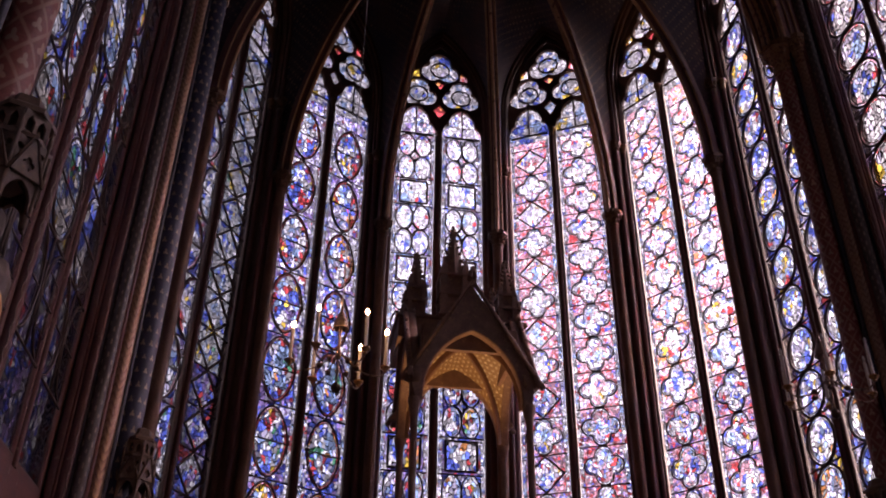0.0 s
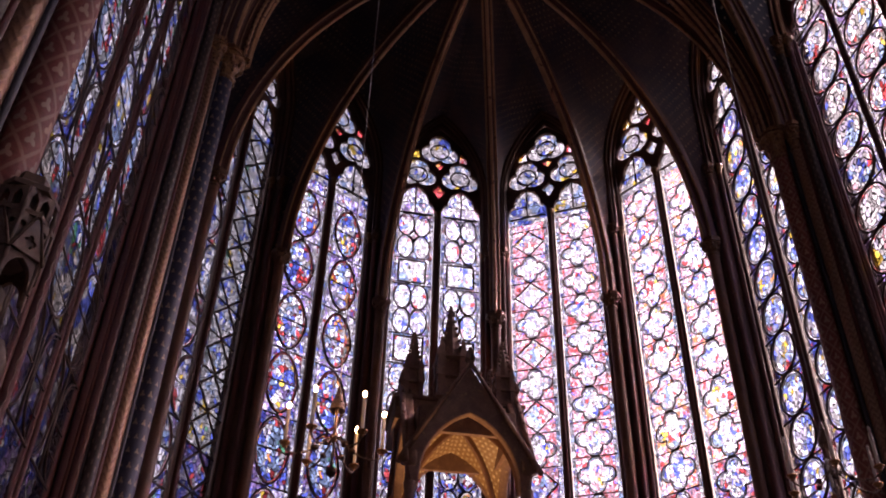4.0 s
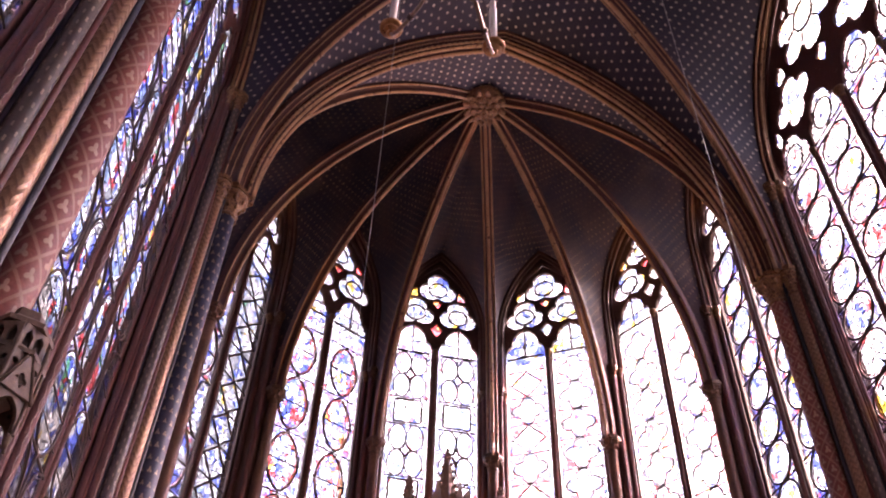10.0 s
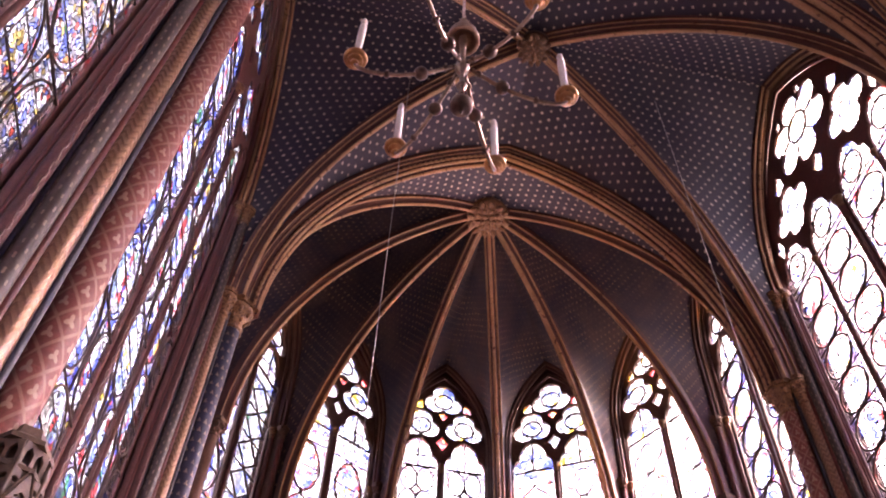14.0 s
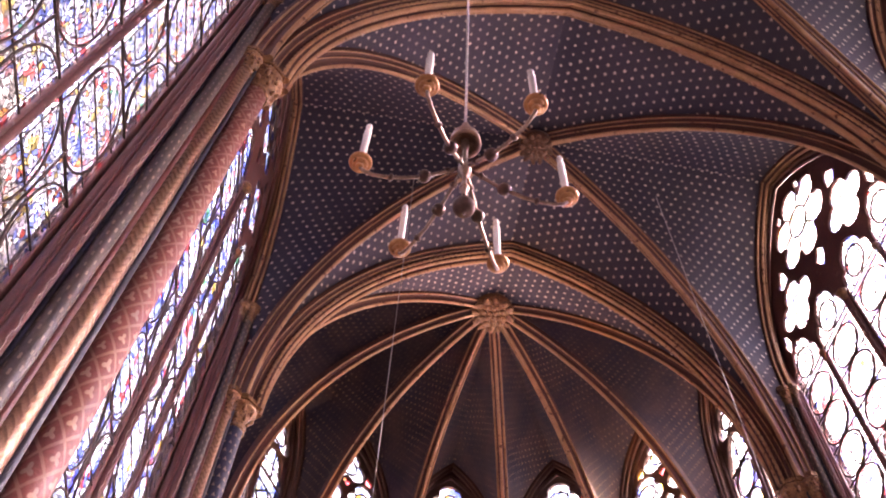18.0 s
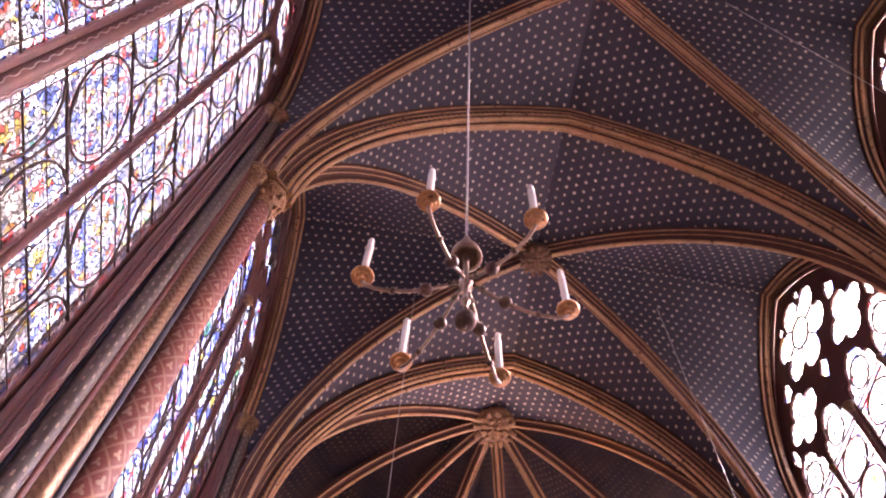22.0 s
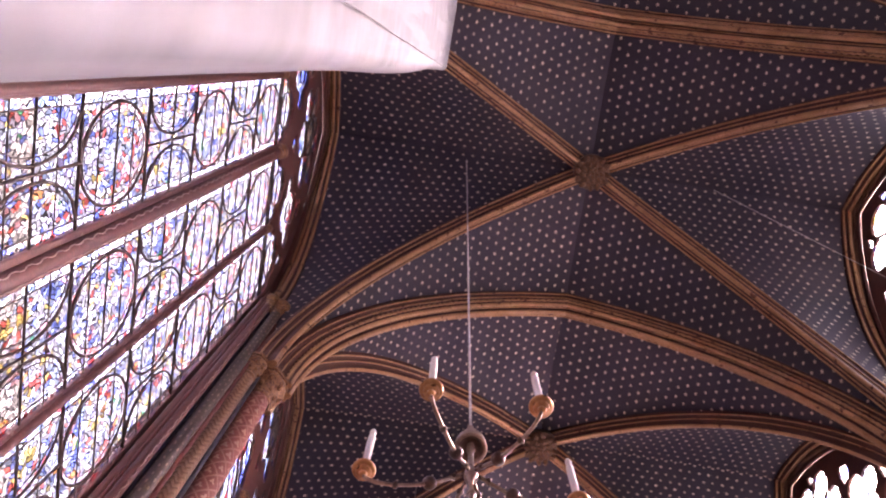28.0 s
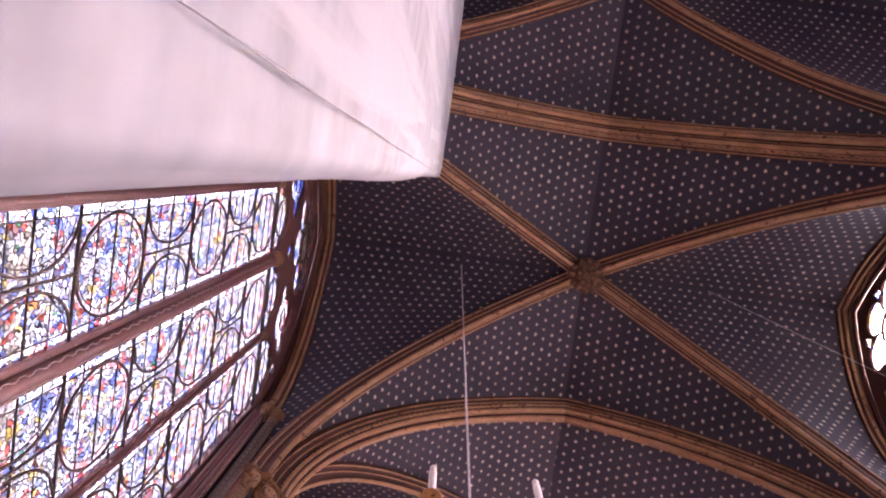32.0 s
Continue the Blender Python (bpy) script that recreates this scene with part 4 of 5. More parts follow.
def fill_lancet(root, u, hw, z0, z1, top, pitch, styles, g_ground, g_scene, g_rim=None, thick=0.02, low=None):
    """Rows of panes from the springing z1 down to the sill z0; the topmost medallion centred at top.
    pitch: one height, or one for each style; low: a height below which two deeper glasses take over, mostly to paint in
    the dimmer light there."""
    g_rim = g_rim or G_RIM
    tall = pitch if isinstance(pitch, tuple) else (pitch,) * len(styles)
    z, k = top + tall[0] / 2, 0
    spans = [("plain", z, z1)] if z1 - z > 0.03 else []
    while z - tall[k % len(tall)] > z0 - 0.01:
        h = tall[k % len(tall)]
        spans.append((styles[k % len(styles)], z - h, z))
        z, k = z - h, k + 1
    if z - z0 > 0.03:
        spans.append(("plain", z0, z))
    for style, lo, hi in spans:
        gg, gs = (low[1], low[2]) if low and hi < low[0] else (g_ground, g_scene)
        for nm, me in row_meshes(style, hw, (hi - lo) / 2, gg, gs, g_rim, thick):
            hang(nm, me, root, pose(u, 0, (lo + hi) / 2))


def shaft(parent, u, w, z0, z1, r, mat, cap=True, name="mullion_shaft"):
    hang(name, lathe(name, [(r, z0), (r, z1)], mat, 12), parent, pose(u, w, 0))
    if cap:
        hang("mullion_capital", lathe("mullion_capital", [(r, 0), (r * 1.25, 0.02), (r * 1.05, 0.05), (r * 1.3, 0.14), (r * 1.9, 0.24), (r * 1.9, 0.28), (r, 0.28)], CAPG, 12), parent, pose(u, w, z1))


def apse_window(name, m, label, specs):
    root = thing(name, label, "window", m, "stained glass windows", "structure")
    W, SPR, APEX = 1.20, 17.6, 19.98
    outer = [(-W - 0.03, SILL), *[(u * 1.03, z) for u, z in arch2(W, SPR, APEX, 14)], (W + 0.03, SILL)]
    lw, lc = 0.505, 0.635
    holes, heads = [], []
    for s in (-1, 1):
        head = [(u + s * lc, z) for u, z in cusped(lw + 0.03, 16.55, 17.72)]
        holes.append([(s * lc - lw - 0.03, SILL + 0.1), *head, (s * lc + lw + 0.03, SILL + 0.1)])
        heads.append(head)
    fl = [foil(0, 19.15, 0.57, 3, 0, 8, 0.45), foil(-0.60, 18.2, 0.55, 3, 0, 8, 0.45), foil(0.60, 18.2, 0.55, 3, 0, 8, 0.45)]
    small = [[(0, 18.42), (0.15, 18.62), (0, 18.70), (-0.15, 18.62)], [(0, 17.36), (0.17, 17.62), (0, 17.84), (-0.17, 17.62)],
             [(-0.80, 18.78), (-0.58, 18.80), (-0.60, 19.12), (-0.78, 18.98)], [(0.80, 18.78), (0.78, 18.98), (0.60, 19.12), (0.58, 18.80)]]
    hang("tracery", plate("tracery", outer, holes + fl + small, TRACERY, 0.12, 0.02), root)
    for f, (cz, cu) in zip(fl, ((19.15, 0), (18.2, -0.60), (18.2, 0.60))):
        hang("pane", flat_pane(f, G_PANE), root)
        hang("armature", bars("armature", [([(cu + 0.27 * math.cos(a * 0.5236), -0.02, cz - 0.02 + 0.27 * math.sin(a * 0.5236)) for a in range(12)], 0.030, True)]), root)
    for i, f in enumerate(small):
        hang("pane", flat_pane(f, (G_REDP, G_REDP if "white" in label else G_PANE, G_GOLD, G_REDP)[i]), root)
    for s, h, (gg, gs, gr, top, pitch, styles, low) in zip((-1, 1), heads, specs):
        fill_lancet(root, s * lc, lw, SILL + 0.1, 16.55, top, pitch, styles, gg, gs, gr, 0.019 if gs is G_PINK_M else 0.026, low)
        hang("pane", flat_pane(h, G_WHITE if gs is G_WHITE_M else G_PANE), root)
        hang("armature", bars("armature", [([(s * lc, -0.02, 16.75), (s * lc, -0.02, 17.72)], 0.026, False), ([(s * lc - lw, -0.02, 16.75), (s * lc + lw, -0.02, 16.75)], 0.032, False), ([(s * lc - 0.36, -0.02, 17.12), (s * lc + 0.36, -0.02, 17.12)], 0.014, False)]), root)
    shaft(root, 0, -0.09, SILL, 16.55, 0.050, MAROON)
    for wd, rr, mt in ((1.22, 0.040, TRACERY), (1.29, 0.025, BROWN)):
        hang("archivolt", tube("archivolt", [(u, -0.10, z) for u, z in [(-wd, 15.55), *arch2(wd, 17.6, 19.98 + (wd - 1.20), 14), (wd, 15.55)]], rr, mt, 8), root)
    for s in (-1, 1):
        shaft(root, s * (W + 0.03), -0.14, SILL, 15.3, 0.06, MAROON)
    return root


def nave_window(name, m, label, g_ground, g_scene, g_rim, top, pitch, styles, thick):
    root = thing(name, label, "window", m, "stained glass windows", "structure")
    W, SPR, APEX = 2.42, 15.7, 19.95
    outer = [(-W - 0.02, SILL), *[(u * 1.01, z) for u, z in arch2(W, SPR, APEX, 18)], (W + 0.02, SILL)]
    lw, holes, heads = 0.515, [], []
    cs = (-1.80, -0.64, 0.64, 1.80)
    for c in cs:
        head = [(u + c, z) for u, z in cusped(lw, 15.42, 16.50)]
        heads.append(head)
        holes.append([(c - lw, SILL + 0.1), *head, (c + lw, SILL + 0.1)])
    fl = [foil(0, 18.42, 1.03, 6, 0, 6, 0.66), foil(-1.23, 17.06, 0.66, 4, 0.0, 7, 0.54), foil(1.23, 17.06, 0.66, 4, 0.0, 7, 0.54)]
    small = [[(0, 16.72), (0.2, 17.05), (0, 17.3), (-0.2, 17.05)], [(-1.12, 17.84), (-1.14, 18.10), (-1.26, 18.30), (-1.50, 17.98), (-1.36, 17.78)], [(1.12, 17.84), (1.36, 17.78), (1.50, 17.98), (1.26, 18.30), (1.14, 18.10)],
             [(-2.02, 16.40), (-1.90, 16.62), (-1.95, 16.84), (-2.07, 17.00), (-2.15, 16.68)], [(2.02, 16.40), (2.15, 16.68), (2.07, 17.00), (1.95, 16.84), (1.90, 16.62)],
             [(-0.40, 19.18), (-0.45, 19.42), (-0.58, 19.28), (-0.55, 19.12)], [(0.40, 19.18), (0.55, 19.12), (0.58, 19.28), (0.45, 19.42)]]
    hang("tracery", plate("tracery", outer, holes + fl + small, MAROON, 0.075, 0.016), root)
    upper = G_FOIL if g_scene in (G_NAVE_M, G_NORTH_M) else G_PANE
    for f in fl:
        hang("pane", flat_pane(f, upper), root)
    hang("armature", bars("armature", [([(0.36 * math.cos(a * 0.5236), -0.02, 18.45 + 0.36 * math.sin(a * 0.5236)) for a in range(12)], 0.032, True)]
                          + [([(0.36 * math.cos(a), -0.02, 18.45 + 0.36 * math.sin(a)), (0.66 * math.cos(a), -0.02, 18.45 + 0.66 * math.sin(a))], 0.028, False) for a in [math.pi / 3 * k for k in range(6)]]), root)
    for f in small:
        hang("pane", flat_pane(f, upper), root)
    for c, h in zip(cs, heads):
        # below 7.3 m the shade on the north glass is painted with G_DIM
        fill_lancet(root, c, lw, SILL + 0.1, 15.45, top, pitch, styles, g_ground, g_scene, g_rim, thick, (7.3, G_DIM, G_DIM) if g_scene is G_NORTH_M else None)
        hang("pane", flat_pane(h, g_scene), root)
        ring = [(c + 0.30 * math.cos(a * 0.5236), -0.02, 15.84 + 0.34 * math.sin(a * 0.5236)) for a in range(12)]
        hang("armature", bars("armature", [(ring, thick, True), ([(c - lw, -0.018, 15.45), (c + lw, -0.018, 15.45)], 0.016, False), ([(c - 0.42, -0.018, 15.84), (c + 0.42, -0.018, 15.84)], 0.009, False), ([(c, -0.018, 16.16), (c, -0.018, 16.46)], 0.012, False)]), root)
    for f in fl[1:]:
        fu, fz = sum(q[0] for q in f) / len(f), sum(q[1] for q in f) / len(f)
        hang("armature", bars("armature", [([(fu + 0.20 * math.cos(a * 0.5236), -0.02, fz + 0.20 * math.sin(a * 0.5236)) for a in range(12)], 0.014, True)]), root)
    shaft(root, 0, -0.05, SILL, 15.4, 0.068, MAROON)
    for s in (-1, 1):
        zig = [(s * (0.054 + (0.008 if k % 4 < 2 else -0.005)), -0.092 - (0.0 if k % 4 < 2 else 0.010), 4.6 + 0.11 * (k // 2) + 0.055 * (k % 2)) for k in range(190)]
        hang("painted_line", tube("painted_line", zig, 0.0045, PALE, 4), root, None, "pale painted zigzag line")
    for wd, rr, mt, dp in ((2.46, 0.045, MAROON, -0.07), (2.55, 0.045, BROWN, -0.12), (2.64, 0.04, GOLD, -0.19)):
        hang("archivolt", tube("archivolt", [(u, dp, z) for u, z in [(-wd, 15.2), *arch2(wd, 15.7, 19.95 + (wd - 2.42), 18), (wd, 15.2)]], rr, mt, 8), root)
    for s in (-1, 1):
        shaft(root, s * 1.22, -0.04, SILL, 15.15, 0.038, MAROON)
        shaft(root, s * (W + 0.05), -0.07, SILL, 15.15, 0.05, MAROON)
    return root


# each lancet's last item: height below which darker glass paints in shade
APSE_GLASS = [
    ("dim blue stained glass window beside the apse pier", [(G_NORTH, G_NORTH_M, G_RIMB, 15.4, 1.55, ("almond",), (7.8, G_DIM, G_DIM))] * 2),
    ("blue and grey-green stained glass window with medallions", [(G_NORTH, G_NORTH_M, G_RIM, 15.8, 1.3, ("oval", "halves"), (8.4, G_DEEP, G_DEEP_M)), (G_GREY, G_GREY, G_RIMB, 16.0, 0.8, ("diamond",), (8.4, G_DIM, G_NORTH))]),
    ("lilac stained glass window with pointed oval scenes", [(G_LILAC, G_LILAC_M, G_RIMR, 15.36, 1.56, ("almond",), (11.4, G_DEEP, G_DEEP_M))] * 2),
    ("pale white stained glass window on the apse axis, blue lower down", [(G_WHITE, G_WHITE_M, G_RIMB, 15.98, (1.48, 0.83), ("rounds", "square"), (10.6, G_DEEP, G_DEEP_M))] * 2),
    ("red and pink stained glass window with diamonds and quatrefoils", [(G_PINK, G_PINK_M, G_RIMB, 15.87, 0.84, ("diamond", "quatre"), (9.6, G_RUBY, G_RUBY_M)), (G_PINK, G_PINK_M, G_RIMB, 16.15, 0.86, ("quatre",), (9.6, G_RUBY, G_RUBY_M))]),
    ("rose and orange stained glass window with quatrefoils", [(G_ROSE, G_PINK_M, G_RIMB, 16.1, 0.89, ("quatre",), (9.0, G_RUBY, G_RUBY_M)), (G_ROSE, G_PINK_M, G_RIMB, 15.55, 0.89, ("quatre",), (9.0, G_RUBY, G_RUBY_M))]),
    ("blue and gold stained glass window with oval scenes", [(G_BLUE, G_GOLDB, G_RIMB, 16.3, 0.86, ("oval",), None)] * 2),
]


def facing(a, apothem, cx=0.0, cy=CY):
    """Local x along the wall, y outward, z up, for a wall whose outward normal is a degrees clockwise from +y."""
    r = radians(a)
    return pose(cx + apothem * math.sin(r), cy + apothem * math.cos(r), 0, 0, 0, -a)


def wall_panel(name, m, half, w, spr, apex, label, lo=0.0, hi=21.3):
    """A bay's wall: a thin inner skin close round the tracery, and the outer masonry with a wide reveal."""
    outer = [(-half, lo), (-half, hi), (half, hi), (half, lo)]
    hole = [(-w, SILL), *arch2(w, spr, apex, 16), (w, SILL)]
    wide = [(-w - 0.33, SILL), *arch2(w + 0.33, spr, apex + 0.33, 16), (w + 0.33, SILL)]
    ob = hang(name, plate(name, outer, [hole], MAROON, 0.11, 0.012, -0.005), None, m)
    hang("outer_reveal", plate("outer_reveal", outer, [wide], STONE, 0.08, 0.012, 0.095), ob)
    return tagged(ob, label, "wall", kind="structure")


for i, (label, specs) in enumerate(APSE_GLASS):
    m = facing(-90 + 30 * i + APSE_TURN, GLASS_A)
    apse_window(f"window_{i + 1}", m, label, specs)
    wall_panel(f"wall_apse_{i + 1}", m, 1.62, 1.22, 17.6, 20.02, "dark red painted stone wall framing an apse window")
k = 8
for b in range(4):
    yc = MIDS[b]
    for sx, a in ((-1, -90), (1, 90)):
        m = facing(a, GLASS_N, 0, yc - (0.17 if b == 0 and sx < 0 else 0))
        if sx > 0:
            # bays 3 and 4 are out of view: darker glass added to cut their light
            args = ("pale lilac stained glass window with rows of oval scenes", G_DIM if b > 1 else G_SOUTH, G_NORTH_M if b > 1 else G_SOUTH_M, G_RIM, 14.90, 0.81, ("oval",), 0.023)
        elif b == 0:
            args = ("dim blue stained glass window with pointed medallions", G_NORTH, G_NORTH_M, G_RIMB, 14.6, 1.25, ("oval", "halves"), 0.016)
        else:
            args = ("blue, red and white stained glass window with large oval scenes", G_NAVE, G_NAVE_M, G_RIMN, 14.58, 1.435, ("oval", "halves"), 0.0135)
        nave_window(f"window_{k}", m, *args)
        k += 1
        wall_panel(f"wall_{'north' if sx < 0 else 'south'}_{b + 1}", m, 3.02, 2.45, 15.7, 20.0, "dark red painted stone wall framing a nave window")

# ---------------------------------------------------------------- piers
def capital(r, mat=GOLD, h=0.5):
    """Bell capital with two rows of curled leaves under a moulded block."""
    bm = bmesh.new()
    me = lathe("c", [(r * 1.12, -0.04), (r * 1.22, -0.01), (r * 1.12, 0.03), (r * 1.0, 0.06), (r * 1.05, 0.2 * h), (r * 1.25, 0.55 * h), (r * 1.6, 0.78 * h), (r * 1.8, 0.8 * h), (r * 1.85, 0.9 * h), (r * 1.7, h), (0.001, h)], mat, 16)
    bm.from_mesh(me)
    bpy.data.meshes.remove(me)
    for ring, (n, zz, rr, s) in enumerate(((8, 0.36, 1.28, 0.26), (8, 0.66, 1.62, 0.30))):
        for i in range(n):
            a = 2 * math.pi * (i + ring * 0.5) / n
            mm = Matrix.Translation((r * rr * math.cos(a), r * rr * math.sin(a), zz * h)) @ Matrix.Rotation(a, 4, "Z") @ Matrix.Rotation(0.5, 4, "Y") @ Matrix.Diagonal((0.7, 0.9, 1.5, 1))
            bmesh.ops.create_icosphere(bm, subdivisions=1, radius=r * s, matrix=mm)
    out = bpy.data.meshes.new("capital")
    bm.to_mesh(out)
    bm.free()
    out.materials.append(mat)
    for p in out.polygons:
        p.use_smooth = True
    return out


CAPS = {}


def prism(name, loop, z0, z1, mat):
    n = len(loop)
    vs = [(u, v, z0) for u, v in loop] + [(u, v, z1) for u, v in loop]
    fs = [(k, (k + 1) % n, n + (k + 1) % n, n + k) for k in range(n)] + [tuple(range(n)), tuple(range(n, 2 * n))]
    return mesh_of(name, vs, fs, mat, smooth=False)


def column(parent, x, y, z1, r, mat, name="shaft", cap_h=0.5, cap_mat=CAPG):
    hang(name, lathe(name, [(r * 1.5, 2.6), (r * 1.5, 2.75), (r * 1.2, 2.85), (r, 2.95), (r, z1 - cap_h)], mat, 20), parent, pose(x, y, 0))
    key = (round(r, 3), round(cap_h, 2), cap_mat.name)
    if key not in CAPS:
        CAPS[key] = capital(r, cap_mat, cap_h)
        CAPS[key, 1] = prism("abacus", [(r * 2.05 * math.cos(radians(22.5 + 45 * k)), r * 2.05 * math.sin(radians(22.5 + 45 * k))) for k in range(8)], -0.02, 0.07, cap_mat)
        CAPS[key, 2] = prism("abacus_roll", [(r * 1.85 * math.cos(radians(22.5 + 45 * k)), r * 1.85 * math.sin(radians(22.5 + 45 * k))) for k in range(8)], -0.06, 0.10, cap_mat)
    cap = hang("capital", CAPS[key], parent, pose(x, y, z1 - cap_h), "carved gilded leaf capital")
    hang("abacus", CAPS[key, 1], cap, pose(0, 0, cap_h))
    hang("abacus_roll", CAPS[key, 2], cap, pose(0, 0, cap_h))


for j, y in enumerate(AXIS_BAY):
    for sx in (-1, 1):
        front = {(0, -1): BLUECOL, (0, 1): REDCOL}.get((j, sx), REDCOL if j % 2 else BLUECOL)
        p = thing("pier", "clustered pier of red, gilded and patterned painted shafts", "pier", group="clustered piers", kind="structure")
        steps = [(5.86, -0.50), (5.52, -0.50), (5.52, -0.44), (5.38, -0.44), (5.38, -0.34), (5.24, -0.34), (5.24, -0.17), (5.08, -0.17)]
        steps += [(u, -v) for u, v in steps[::-1]]
        hang("pier_core", prism("pier_core", [(sx * u, v) for u, v in steps], 0, 21.2, RIBRED), p, pose(0, y, 0))
        column(p, sx * 5.00, y, SPRING, 0.160, front, "front_shaft", 0.55)
        for s in (-1, 1):
            column(p, sx * 5.18, y + s * 0.28, SPRING, 0.100, GOLDP, "gilded_shaft", 0.5)
            column(p, sx * 5.31, y + s * 0.45, 15.45, 0.082, GREY, "grey_shaft", 0.36)
            column(p, sx * 5.45, y + s * 0.565, 15.45, 0.058, MAROON, "red_shaft", 0.36)
            hang("fillet", lathe("fillet", [(0.040, 2.6), (0.040, 15.1)], REDLINE, 8), p, pose(sx * 5.235, y + s * 0.385, 0), "dark red painted roll")
            hang("fillet", lathe("fillet", [(0.040, 2.6), (0.040, 13.0)], NAVY, 8), p, pose(sx * 5.085, y + s * 0.205, 0), "navy painted roll")
            hang("fillet", lathe("fillet", [(0.030, 2.6), (0.030, 15.1)], NAVY, 8), p, pose(sx * 5.40, y + s * 0.485, 0), "navy painted roll")
            hang("jamb_roll", lathe("jamb_roll", [(0.055, 2.6), (0.055, 15.4)], MAROON, 10), p, pose(sx * 5.57, y + s * 0.58, 0))
            hang("fillet", lathe("fillet", [(0.022, 2.6), (0.022, 15.4)], REDLINE, 8), p, pose(sx * 5.515, y + s * 0.60, 0), "dark red painted roll")
            zig = [(-sx * (0.050 - (0.004 if k % 4 < 2 else 0.0)), s * (0.030 + (0.016 if k % 4 < 2 else 0.0)), 4.2 + 0.11 * (k // 2) + (0.085 if k % 2 else 0)) for k in range(194)]
            hang("painted_line", tube("painted_line", zig, 0.0045, PALE, 4), p, pose(sx * 5.45, y + s * 0.565, 0), "pale painted zigzag line")
for v in VERT:
    d = Vector((v.x, v.y - CY, 0)).normalized()
    t = Vector((-d.y, d.x, 0))
    p = thing("apse_pier", "slender clustered pier of dark red and gilded shafts between apse windows", "pier", group="apse piers", kind="structure")
    ang = math.degrees(math.atan2(d.y, d.x))
    hang("pier_core", box("pier_core", 0.70, 0.50, 21.0, TRACERY, 0.02), p, pose(v.x + d.x * 0.50, v.y + d.y * 0.50, 0, 0, 0, ang))
    column(p, v.x, v.y, 13.35, 0.12, BROWN, "front_shaft", 0.3, BOSSM)
    for s in (-1, 1):
        q = v + d * 0.16 + t * s * 0.20
        column(p, q.x, q.y, 15.5, 0.07, MAROON, "red_shaft", 0.25, BOSSM)

# ---------------------------------------------------------------- floor, lower walls, roof
def slab(name, x0, x1, y0, y1, z0, z1, mat, label, cat):
    ob = hang(name, box(name, x1 - x0, y1 - y0, z1 - z0, mat, 0), None, pose((x0 + x1) / 2, (y0 + y1) / 2, z0))
    return tagged(ob, label, cat, kind="structure")


slab("floor", -7, 7, -14.2, 20.5, -0.2, 0, FLOOR, "worn pale stone floor", "floor")
eaves = [(-6.2, -14.2), (6.2, -14.2), (6.2, AXIS_BAY[0])]
eaves += [(6.6 * math.sin(radians(a)), CY + 6.6 * math.cos(radians(a))) for a in [k + APSE_TURN for k in range(105, -106, -30)]]
eaves += [(-6.2, AXIS_BAY[0])]
tagged(hang("roof_boards", prism("roof_boards", eaves, 21.3, 21.5, STONE)), "plain roof over the vaults", "roof", kind="structure")
slab("wall_west", -6.6, 6.6, -14.3, -13.6, 0, 21.3, MAROON, "dark red painted west wall", "wall")

slab("ground", -400, 400, -400, 400, -9.2, -9, PAVING, "pale paved court far below the windows", "ground")
ob = slab("palace_wing", -60, -14, 2, 70, -9, 25, SLATE, "plain dark slate-hung wing of the neighbouring palace beyond the windows", "building")


# ---------------------------------------------------------------- chandeliers
CHAND = {}


